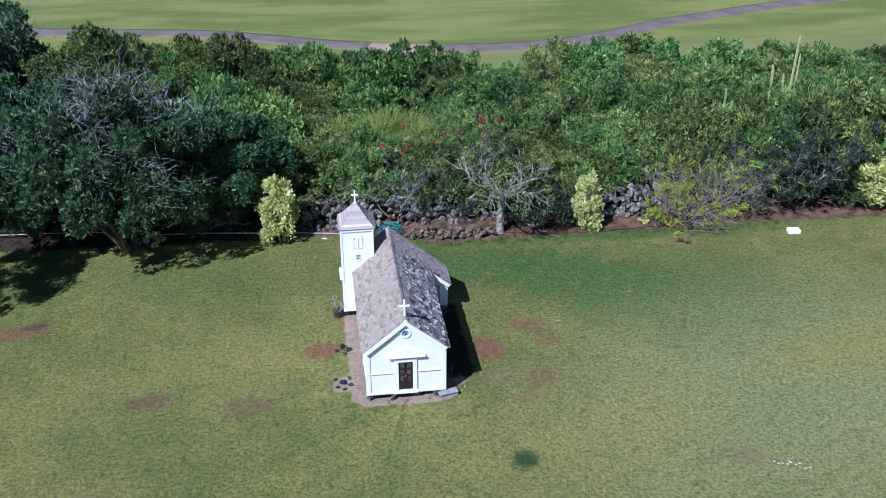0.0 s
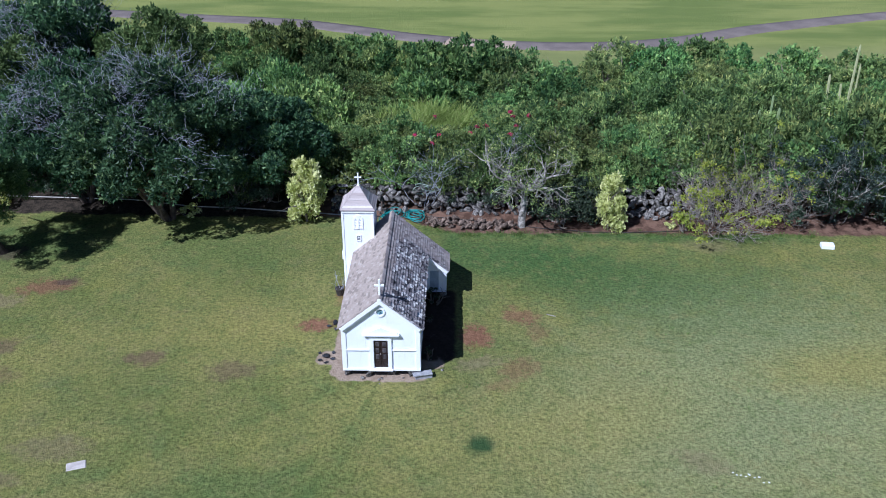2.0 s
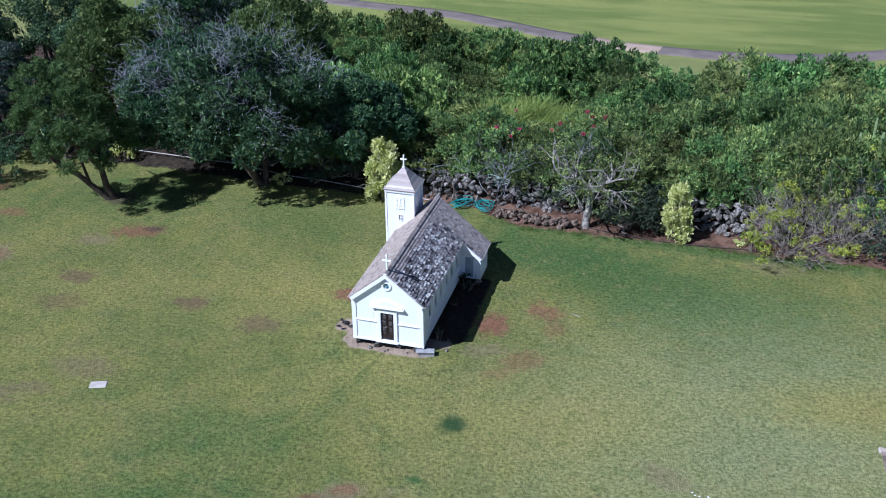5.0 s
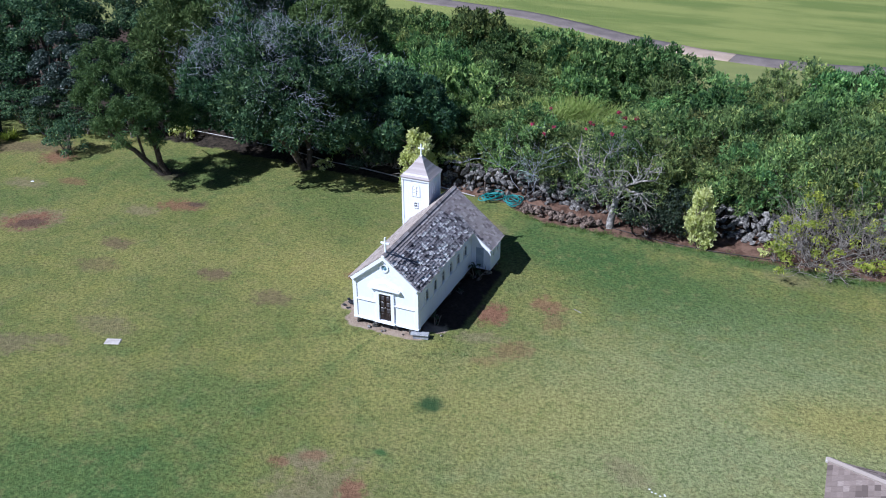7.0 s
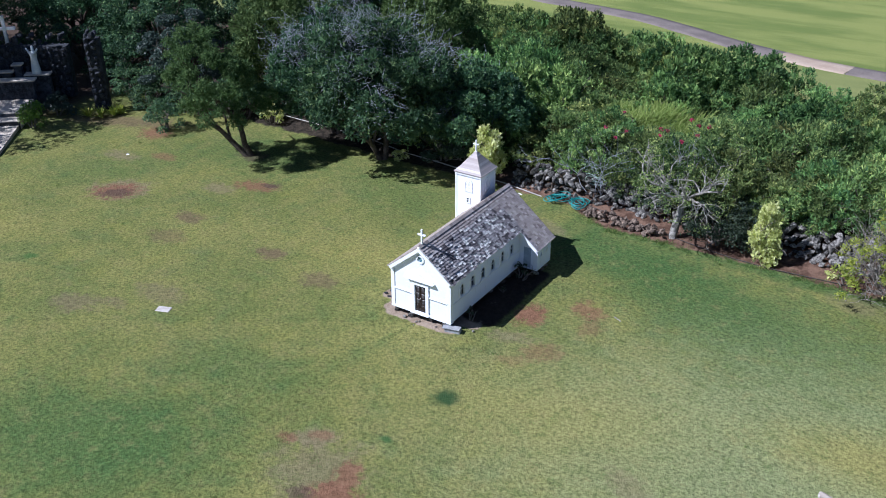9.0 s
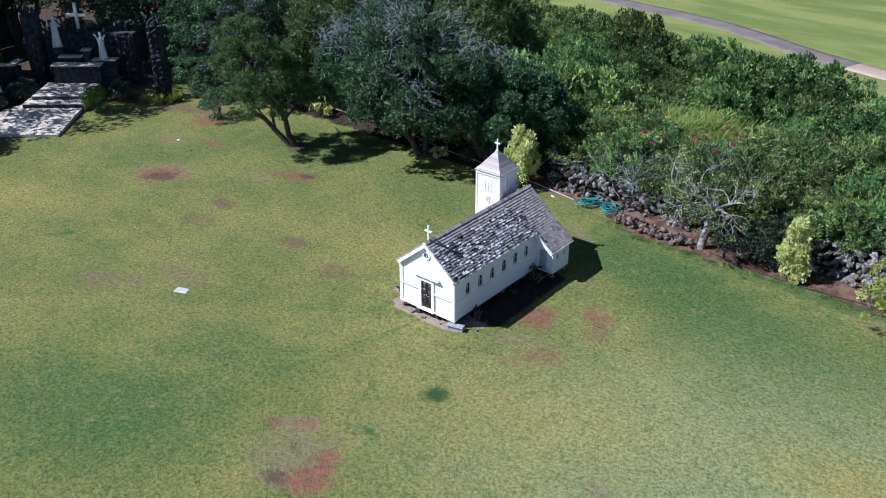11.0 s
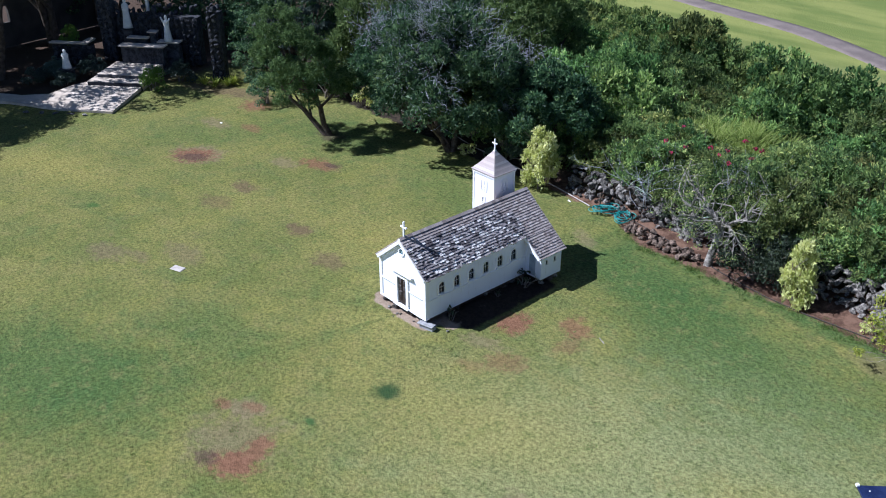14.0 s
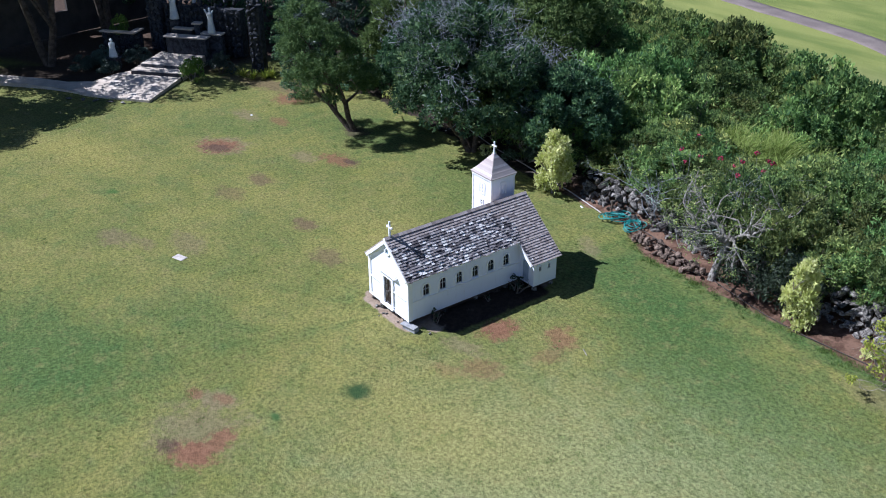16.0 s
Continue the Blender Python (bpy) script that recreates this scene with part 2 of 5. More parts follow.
def lawn():
    """Mown grass with bare soil, worn spots, planting strip, litter under the trees, and the fairway with its cart path."""
    k = Nodes("grass_ground", 0.95, 0.0, 0.12)
    v = k.pos()
    xyz = k.add("ShaderNodeSeparateXYZ")
    k.put(xyz.inputs[0], v)
    x, y = xyz.outputs[0], xyz.outputs[1]
    wob = k.math("SUBTRACT", k.noise(v, 1.5, 7, 0.72), 0.5)
    wob2 = k.math("SUBTRACT", k.noise(v, 0.55, 3, 0.6), 0.5)
    fine = k.noise(v, 9.0, 4, 0.66, 0.15)
    tuft = k.noise(v, 5.0, 8, 0.80, 0.2)
    broad = k.noise(v, 0.2, 7, 0.62)
    torn = k.span(k.noise(v, 3.4, 5, 0.65), 0.36, 0.56)
    mid = k.noise(v, 0.45, 8, 0.68)
    mott = k.noise(v, 1.6, 7, 0.7)
    col = k.mix(k.span(broad, 0.36, 0.64), (0.145, 0.162, 0.049), (0.212, 0.206, 0.066))
    col = k.mix(k.span(mid, 0.45, 0.72, 0.0, 0.36), col, (0.22, 0.195, 0.085))
    zone = k.noise(v, 0.75, 3, 0.5, 0.2)
    col = k.mix(k.span(zone, 0.54, 0.74, 0.0, 0.4), col, (0.23, 0.22, 0.06))
    col = k.mix(k.span(zone, 0.48, 0.30, 0.0, 0.5), col, (0.11, 0.15, 0.052))
    thin = k.noise(v, 1.1, 6, 0.72)
    col = k.mix(k.span(thin, 0.56, 0.76, 0.0, 0.5), col, (0.20, 0.16, 0.095))

    def spot(col, cx, cy, rx, ry, turn, paint, much, soft=0.5, rag=1.2, ripped=False):
        c, s = math.cos(radians(turn)), math.sin(radians(turn))
        dx, dy = k.math("SUBTRACT", x, cx), k.math("SUBTRACT", y, cy)
        u = k.math("ADD", k.math("MULTIPLY", dx, c / rx), k.math("MULTIPLY", dy, s / rx))
        w = k.math("ADD", k.math("MULTIPLY", dx, -s / ry), k.math("MULTIPLY", dy, c / ry))
        d = k.math("SQRT", k.math("ADD", k.math("MULTIPLY", u, u), k.math("MULTIPLY", w, w)))
        d = k.math("ADD", d, k.math("MULTIPLY", wob, rag))
        f = k.span(d, 1.0 + soft, 1.0 - soft, 0.0, much)
        return k.mix(k.math("MULTIPLY", f, k.math("MAXIMUM", torn, k.span(d, 0.95, 0.45))) if ripped else f, col, paint)

    LUSH, SOIL, WORN, STRAW = (0.055, 0.115, 0.036), (0.185, 0.095, 0.055), (0.165, 0.125, 0.075), (0.29, 0.255, 0.08)
    DRY, DARK_SOIL, BROWN = (0.19, 0.152, 0.085), (0.075, 0.05, 0.038), (0.135, 0.092, 0.055)
    for cx, cy, rx, ry, turn, much in (
        (9.5, 6.5, 6.0, 2.3, -14, 0.75), (4.2, 8.8, 3.2, 1.5, -10, 0.6), (-4.8, -10.6, 4.2, 2.6, 25, 0.75), (-3.6, -5.6, 2.2, 1.2, 20, 0.5),
        (12.0, -1.6, 2.2, 1.5, 10, 0.5), (-15, 9.0, 3.6, 2.2, 10, 0.6), (-17.0, -4.2, 1.4, 0.8, 30, 0.3), (12.5, 2.5, 5.0, 2.0, -30, 0.5),
        (9.8, 10.4, 7.5, 0.55, -2, 0.8), (-21, 3.5, 3.5, 1.8, 40, 0.4), (1.5, 8.0, 3.0, 1.4, 0, 0.4), (-7.5, 8.8, 3.5, 1.6, 0, 0.4),
    ):
        col = spot(col, cx, cy, rx, ry, turn, LUSH, much, 0.7, 1.8)
    # broad pale spot that paints lens haze into the grass colour
    col = spot(col, 13.0, -1.2, 7.5, 5.5, 20, (0.265, 0.28, 0.135), 0.78, 0.85, 1.4)
    for cx, cy, rx, ry, turn, much in ((15.5, 0.8, 3.0, 1.2, 10, 0.7), (-5.0, 2.9, 2.4, 1.0, 10, 0.45), (-21.5, -4.0, 3.4, 1.3, 20, 0.6), (6.0, -2.5, 4.0, 1.6, 20, 0.4)):
        col = spot(col, cx, cy, rx, ry, turn, STRAW, much, 0.8, 1.8)
    blade = k.noise(v, 26.0, 2, 0.7)
    col = k.mix(k.span(mott, 0.51, 0.68, 0.0, 0.38), col, (0.235, 0.20, 0.085))
    col = k.mix(k.span(mott, 0.48, 0.36, 0.0, 0.36), col, (0.10, 0.135, 0.038))
    grit = k.math("ADD", k.math("ADD", k.math("MULTIPLY", fine, 0.54), k.math("MULTIPLY", tuft, 0.30)), k.math("MULTIPLY", blade, 0.16))
    col = k.mix(k.span(tuft, 0.5, 0.62, 0.0, 0.12), col, (0.25, 0.23, 0.085))
    col = k.mix(k.span(tuft, 0.48, 0.38, 0.0, 0.18), col, (0.065, 0.11, 0.03))
    shade = k.span(grit, 0.40, 0.60, 0.50, 1.30, False)
    hsv = k.add("ShaderNodeHueSaturation")
    hsv.inputs["Saturation"].default_value = 1.02
    k.put(hsv.inputs["Value"], shade)
    k.put(hsv.inputs["Color"], col)
    col = hsv.outputs[0]
    for cx, cy, rx, ry, turn, paint, much in (
        (1.9, -8.0, 1.3, 1.1, 30, DRY, 0.65), (0.9, -7.0, 0.75, 0.4, 30, DRY, 0.8), (2.85, -8.65, 0.75, 0.48, 30, SOIL, 1.0), (2.75, -7.75, 0.38, 0.62, 10, SOIL, 0.9), (2.1, -9.05, 0.35, 0.28, 0, DARK_SOIL, 0.7), (0.2, -7.4, 0.32, 0.22, 0, SOIL, 0.7), (1.0, -6.8, 0.35, 0.2, 20, SOIL, 0.6),
        (-18.4, 2.0, 1.35, 1.0, 20, DRY, 0.9), (-18.45, 1.75, 1.05, 0.75, 35, SOIL, 1.0), (-18.3, 1.6, 0.75, 0.42, 40, DARK_SOIL, 0.75),
        (-13.3, 5.7, 1.0, 0.55, 15, SOIL, 0.85), (-12.7, 6.1, 0.4, 0.3, 15, DARK_SOIL, 0.8), (-14.6, 4.6, 0.8, 0.5, 0, DRY, 0.7),
        (3.05, 2.5, 0.55, 0.68, 10, SOIL, 1.0), (4.75, 3.9, 0.62, 0.5, -40, SOIL, 0.75), (5.3, 2.8, 0.4, 0.5, 0, SOIL, 0.45), (4.5, 0.55, 0.7, 0.5, 40, SOIL, 0.5), (3.2, 0.9, 0.8, 0.35, 20, DRY, 0.6), (3.9, -0.4, 0.5, 0.3, 0, SOIL, 0.35),
        (-2.6, 3.1, 0.62, 0.4, 5, SOIL, 1.0), (-1.75, 5.2, 0.4, 0.9, 0, SOIL, 0.6), (-8.1, 1.0, 0.6, 0.42, 0, BROWN, 0.8), (-5.0, 0.35, 0.8, 0.5, 0, BROWN, 0.6),
        (-11.6, -5.8, 1.0, 0.6, 20, WORN, 0.6), (-9.4, -3.6, 1.0, 0.6, 0, WORN, 0.5), (-12.9, -0.2, 0.9, 0.5, 10, BROWN, 0.5), (-13.4, 1.6, 0.7, 0.45, 0, BROWN, 0.7), (-22.8, 8.0, 0.9, 0.7, 0, SOIL, 0.9),
        (-19.8, 5.9, 0.7, 0.4, 0, SOIL, 0.6), (-21.8, 4.8, 1.0, 0.5, 0, DRY, 0.7), (0.6, 9.2, 0.8, 0.35, -30, DRY, 0.6), (-16.0, 8.4, 0.8, 0.6, 0, DARK_SOIL, 0.7),
        (-26.0, 8.2, 3.6, 0.8, 22, BROWN, 0.75), (-10.3, -5.0, 0.5, 0.3, 0, WORN, 0.5), (13.0, 9.5, 1.0, 0.6, 0, DRY, 0.4), (9.5, -3.9, 0.7, 0.4, -20, DRY, 0.5),
    ):
        col = spot(col, cx, cy, rx * 1.12, ry * 1.12, turn, k.mix(k.span(tuft, 0.40, 0.60), tuple(q * 0.8 for q in paint), tuple(q * 1.2 + 0.008 for q in paint)), much, 0.32, 2.1, True)
    col = spot(col, 3.15, -3.28, 0.44, 0.36, 30, (0.022, 0.06, 0.022), 0.9, 0.6, 2.2)
    col = spot(col, 2.72, -5.9, 0.2, 0.12, 0, (0.04, 0.10, 0.03), 0.8, 0.6, 2.0)
    col = spot(col, -16.2, -4.4, 0.3, 0.2, 10, (0.055, 0.115, 0.03), 0.8, 0.6, 2.0)

    def box(x0, x1, y0, y1, soft):
        ax = k.math("MULTIPLY", k.span(x, x0 - soft, x0 + soft), k.span(x, x1 + soft, x1 - soft))
        return k.math("MULTIPLY", ax, k.math("MULTIPLY", k.span(y, y0 - soft, y0 + soft), k.span(y, y1 + soft, y1 - soft)))

    col = spot(col, -34.9, -0.9, 5.8, 1.7, 40, (0.045, 0.033, 0.025), 1.0, 0.35, 1.0)
    # bare ground round the chapel
    k_apron = k.math("MAXIMUM", box(-1.5, 1.5, -0.28, 1.5, 0.3), box(-1.75, -1.0, 0.0, 6.2, 0.3))
    k_apron = k.math("MAXIMUM", k_apron, k.math("MAXIMUM", box(0.5, 2.0, 0.4, 6.0, 0.4), box(-2.3, -1.2, 0.6, 1.4, 0.3)))
    k_apron = k.span(k.math("ADD", k_apron, k.math("MULTIPLY", wob, 1.1)), 0.4, 0.62)
    col = k.mix(k_apron, col, k.mix(k.span(tuft, 0.35, 0.65), (0.25, 0.185, 0.135), (0.36, 0.28, 0.22)))
    # earth beside the right wall; the chapel's shadow is painted into its dark tone
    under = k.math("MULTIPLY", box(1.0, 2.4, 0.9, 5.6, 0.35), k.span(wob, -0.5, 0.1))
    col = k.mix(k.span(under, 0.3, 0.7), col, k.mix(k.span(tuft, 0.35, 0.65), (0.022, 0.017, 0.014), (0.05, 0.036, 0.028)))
    # planting strip along the stone wall, litter beyond
    edge = k.math("ADD", k.span(x, -0.6, 2.6, 11.75, 10.45), k.math("MULTIPLY", wob, 0.8))
    edge = k.math("ADD", edge, k.span(x, -24, -6, 0.4, 0.0))
    edge = k.math("ADD", edge, k.math("MULTIPLY", wob2, 0.8))
    bed = k.span(k.math("SUBTRACT", y, edge), -0.1, 0.15)
    soil = k.mix(k.span(mott, 0.4, 0.6), (0.085, 0.048, 0.034), (0.19, 0.115, 0.082))
    # leaf litter, toned extra dark to add shade under the trees and thicket
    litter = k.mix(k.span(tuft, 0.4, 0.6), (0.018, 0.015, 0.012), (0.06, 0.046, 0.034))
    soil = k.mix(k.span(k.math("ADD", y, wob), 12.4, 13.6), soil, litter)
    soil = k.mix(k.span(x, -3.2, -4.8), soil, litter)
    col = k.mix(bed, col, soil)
    # dirt yard behind the shrine, its colour darkened in place of more tree shade
    yard = k.math("MULTIPLY", k.span(k.math("ADD", x, k.math("MULTIPLY", wob, 2.0)), -29.0, -31.0), k.span(k.math("ADD", y, k.math("MULTIPLY", k.math("ADD", x, 30.0), -0.5)), 1.5, 3.0))
    col = k.mix(yard, col, k.mix(k.span(tuft, 0.3, 0.7), (0.045, 0.03, 0.023), (0.10, 0.068, 0.05)))
    # fairway and cart path
    fair = k.span(k.math("ADD", y, k.math("MULTIPLY", wob, 1.5)), 30.2, 31.4)
    mow = k.noise(k.stretch(v, 0.25, 1.0, 1.0), 0.30, 4, 0.6)
    fcol = k.mix(k.span(mow, 0.38, 0.62), (0.15, 0.185, 0.052), (0.25, 0.265, 0.082))
    fcol = k.mix(k.span(fine, 0.3, 0.7, 0.0, 0.25), fcol, (0.10, 0.15, 0.03))
    col = k.mix(fair, col, fcol)
    bank = k.math("MULTIPLY", fair, k.span(k.math("ADD", y, k.math("MULTIPLY", wob, 3.0)), 41.0, 37.5))
    col = k.mix(k.math("MULTIPLY", bank, 0.5), col, (0.24, 0.24, 0.10))
    k.bump(k.math("ADD", fine, k.math("MULTIPLY", blade, 0.5)), 0.9, 0.055)
    return k.done(col)


GRASS = lawn()
ASPHALT = plain("mauve_grey_asphalt", (0.135, 0.11, 0.102), (0.205, 0.168, 0.152), 0.9, 0.6, 12, 0.3, 0.01)
DUST = plain("pale_dusty_path", (0.34, 0.25, 0.19), (0.44, 0.34, 0.27), 0.9, 0.6, 12, 0.3, 0.01)

# ---- building blocks ----
rng = np.random.default_rng(7)


def mesh_from(name, verts, faces, material, smooth=False):
    me = bpy.data.meshes.new(name)
    verts = np.asarray(verts, np.float32)
    if isinstance(faces, np.ndarray):
        n, c = faces.shape
        me.vertices.add(len(verts))
        me.vertices.foreach_set("co", verts.ravel())
        me.loops.add(n * c)
        me.loops.foreach_set("vertex_index", faces.ravel().astype(np.int32))
        me.polygons.add(n)
        me.polygons.foreach_set("loop_start", np.arange(0, n * c, c, dtype=np.int32))
        me.update(calc_edges=True)
    else:
        me.from_pydata(verts.tolist(), [], faces)
    me.materials.append(material)
    me.polygons.foreach_set("use_smooth", np.full(len(me.polygons), smooth, bool))
    return me


def thing(name, label, category, at=(0, 0, 0), turn=0, group="", kind=""):
    ob = new(name)
    ob.matrix_world = pose(*at, 0, 0, turn)
    return tagged(ob, label, category, group, kind)


def hang(name, mesh, parent, label="", at=None):
    ob = new(name, mesh)
    ob.parent = parent
    if at is not None:
        ob.matrix_basis = at
    return tagged(ob, label)


def part(name, bm, material, parent, label="", at=None, smooth=False):
    me = bpy.data.meshes.new(name)
    bmesh.ops.recalc_face_normals(bm, faces=bm.faces)
    bm.to_mesh(me)
    bm.free()
    me.materials.append(material)
    if smooth:
        me.polygons.foreach_set("use_smooth", np.ones(len(me.polygons), bool))
    return hang(name, me, parent, label, at)


def box(x0, y0, z0, x1, y1, z1, bevel=0.0, bm=None):
    own = bm is None
    bm = bm or bmesh.new()
    m = Matrix.LocRotScale(((x0 + x1) / 2, (y0 + y1) / 2, (z0 + z1) / 2), None, (abs(x1 - x0), abs(y1 - y0), abs(z1 - z0)))
    bmesh.ops.create_cube(bm, size=1, matrix=m)
    if own and bevel:
        bmesh.ops.bevel(bm, geom=bm.edges[:], offset=bevel, segments=1, affect="EDGES", clamp_overlap=True)
    return bm


def extruded(loop, holes, depth, place):
    """A slab: an outline with holes in (u, v), given depth along w, then laid by place((u, v, w))."""
    from mathutils.geometry import tessellate_polygon
    loops = [loop, *holes]
    flat = [p for l in loops for p in l]
    tris = tessellate_polygon([[Vector((u, v, 0)) for u, v in l] for l in loops])
    bm = bmesh.new()
    front = [bm.verts.new(place((u, v, 0))) for u, v in flat]
    back = [bm.verts.new(place((u, v, depth))) for u, v in flat]
    for a, b, c in tris:
        bm.faces.new((front[a], front[b], front[c]))
        bm.faces.new((back[c], back[b], back[a]))
    at = 0
    for l in loops:
        n = len(l)
        for i in range(n):
            a, b = at + i, at + (i + 1) % n
            bm.faces.new((front[a], back[a], back[b], front[b]))
        at += n
    return bm


def arch(cu, v0, half, rise, n=8):
    """An opening with a round head: centre, sill, half width, height to the springing."""
    out = [(cu - half, v0), (cu + half, v0), (cu + half, v0 + rise)]
    out += [(cu + half * math.cos(math.pi * i / n), v0 + rise + half * math.sin(math.pi * i / n)) for i in range(1, n)]
    return out + [(cu - half, v0 + rise)]


def rect(u0, v0, u1, v1):
    return [(u0, v0), (u1, v0), (u1, v1), (u0, v1)]


def circle(cu, cv, r, n=16):
    return [(cu + r * math.cos(2 * math.pi * i / n), cv + r * math.sin(2 * math.pi * i / n)) for i in range(n)]


def tubes(paths, sides=5):
    """Tapered tubes along polylines of (point, radius): vertices and quads."""
    verts, faces = [], []
    for path in paths:
        base = len(verts)
        for i, (p, r) in enumerate(path):
            a = Vector(path[max(i - 1, 0)][0])
            b = Vector(path[min(i + 1, len(path) - 1)][0])
            d = (b - a).normalized() if (b - a).length > 1e-6 else Vector((0, 0, 1))
            s = d.cross(Vector((0.31, 0.17, 0.93)) if abs(d.z) < 0.9 else Vector((1, 0.2, 0))).normalized()
            t = d.cross(s)
            for j in range(sides):
                w = 2 * math.pi * j / sides
                verts.append(tuple(Vector(p) + r * (math.cos(w) * s + math.sin(w) * t)))
        for i in range(len(path) - 1):
            for j in range(sides):
                a, b = base + i * sides + j, base + i * sides + (j + 1) % sides
                faces.append((a, b, b + sides, a + sides))
    return np.array(verts, np.float32), np.array(faces, np.int32)


def wander(r, start, way, length, r0, r1, steps=5, wild=0.25, lift=0.0):
    """A crooked limb: points and radii."""
    p, d, out = np.array(start, float), np.array(way, float), []
    d /= np.linalg.norm(d)
    for i in range(steps + 1):
        f = i / steps
        out.append((tuple(p), r0 + (r1 - r0) * f))
        d = d + r.normal(0, wild, 3) + np.array((0, 0, lift))
        d /= np.linalg.norm(d)
        p = p + d * length / steps
    return out, d


def ground_z(x, y):
    """The lie of the land: a level lawn and fairway, a low rise under the shrine and the chapel."""
    def s(v, a, b):
        f = min(max((v - a) / (b - a), 0.0), 1.0)
        return f * f * (3 - 2 * f)
    z = 0.2 * s(-x, 25.0, 32.0) * s(y, -4, 2) * (1 - s(y, 12, 20))
    z += 0.22 * s(y, 11.6, 13.5) * (1 - s(y, 18, 21))
    d = math.hypot(max(abs(x) - 1.3, 0), max(abs(y - 3) - 3.1, 0))
    z += 0.07 * (1 - s(d, 0.2, 2.2))
    return z


def foliage(r, lobes, count, size, spread=0.9, slim=0.5, shell=0.35, under=-0.45, cluster=1, droop=0.0):
    """Single leaves on lobes (centre and radii): a bent diamond each. Verts and quads."""
    lobes = np.asarray(lobes, float)
    area = (lobes[:, 3] * lobes[:, 4] + lobes[:, 3] * lobes[:, 5] + lobes[:, 4] * lobes[:, 5])
    pick = r.choice(len(lobes), count, p=area / area.sum())
    u = r.normal(size=(count, 3))
    u /= np.linalg.norm(u, axis=1, keepdims=True)
    low = u[:, 2] < under
    u[low, 2] *= -1
    depth = 1 - shell * r.random((count, 1)) ** 1.6
    depth += np.where(r.random((count, 1)) < 0.10, 0.16 * r.random((count, 1)), 0)
    p = lobes[pick, :3] + lobes[pick, 3:] * u * depth
    if cluster > 1:
        # sprigs: leaves that spring from one point, each sprig one island
        up = u * 0.55 + np.array((0, 0, 0.25 + droop))
        d = np.repeat(up, cluster, 0) + r.normal(0, 0.62, (count * cluster, 3))
        d /= np.linalg.norm(d, axis=1, keepdims=True)
        side = np.cross(d, r.normal(size=d.shape))
        side /= np.linalg.norm(side, axis=1, keepdims=True) + 1e-9
        l = size * (1.0 + 1.3 * r.random((len(d), 1))) * np.repeat(r.uniform(0.65, 1.25, (count, 1)), cluster, 0)
        c = np.repeat(p, cluster, 0)
        w = side * l * slim * 0.5
        tip = c + d * l
        v = np.concatenate([p, np.stack([tip + w - d * l * 0.25, tip - w * 0.35], 1).reshape(-1, 3)])
        k = np.arange(len(d), dtype=np.int32)
        return v, np.stack([k // cluster, count + 2 * k, count + 2 * k + 1], 1).astype(np.int32)
    n = u + r.normal(0, spread * 0.55, p.shape) + np.array((0, 0, 0.3))
    n /= np.linalg.norm(n, axis=1, keepdims=True)
    a = np.cross(n, r.normal(size=p.shape))
    a /= np.linalg.norm(a, axis=1, keepdims=True) + 1e-9
    b = np.cross(n, a)
    l = size * (0.6 + 0.8 * r.random((len(p), 1)))
    w = l * slim * 0.5
    v = np.stack([p - a * l * 0.5, p + b * w + n * l * 0.08, p + a * l * 0.5 - n * l * 0.16, p - b * w + n * l * 0.08], 1).reshape(-1, 3)
    f = np.arange(len(v), dtype=np.int32).reshape(-1, 4)
    return v, f


def joined(pieces):
    vs, fs, at = [], [], 0
    for v, f in pieces:
        vs.append(v)
        fs.append(f + at)
        at += len(v)
    return np.concatenate(vs), np.concatenate(fs)


def rock_mesh(seed, material, name="stone"):
    r = np.random.default_rng(seed)
    bm = bmesh.new()
    bmesh.ops.create_icosphere(bm, subdivisions=2 if seed % 2 else 1, radius=0.5)
    cuts = [(Vector(r.normal(size=3)).normalized(), 0.20 + 0.15 * r.random()) for _ in range(11)]
    sx, sy, sz = 1.0 + 0.35 * r.random(), 0.75 + 0.3 * r.random(), 0.62 + 0.3 * r.random()
    for v in bm.verts:
        for n, d in cuts:
            over = v.co.dot(n) - d
            if over > 0:
                v.co -= n * over * 0.97
        v.co *= 1 + 0.12 * noise.noise(v.co * 3.1 + Vector((seed, 0, 0)))
        v.co = Vector((v.co.x * sx, v.co.y * sy, v.co.z * sz))
    me = bpy.data.meshes.new(name)
    bm.to_mesh(me)
    bm.free()
    me.materials.append(material)
    return me

# ---- ground ----


def grid_lines(lo, hi, a, b, step, growth):
    """Lines step apart from a to b, wider and wider beyond."""
    out = list(np.arange(a, b + 1e-6, step))
    s = step
    while out[-1] < hi:
        s *= growth
        out.append(out[-1] + s)
    s = step
    while out[0] > lo:
        s *= growth
        out.insert(0, out[0] - s)
    return out


gx, gy = grid_lines(-400, 400, -46, 40, 0.5, 1.25), grid_lines(-300, 900, -16, 58, 0.5, 1.25)
gv = [(x, y, ground_z(x, y) + 0.03 * noise.noise(Vector((x * 0.5, y * 0.5, 0)))) for y in gy for x in gx]
nx = len(gx)
gf = np.array([(j * nx + i, j * nx + i + 1, (j + 1) * nx + i + 1, (j + 1) * nx + i) for j in range(len(gy) - 1) for i in range(nx - 1)], np.int32)
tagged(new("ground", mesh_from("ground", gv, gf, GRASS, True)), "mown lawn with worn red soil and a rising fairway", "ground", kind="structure")


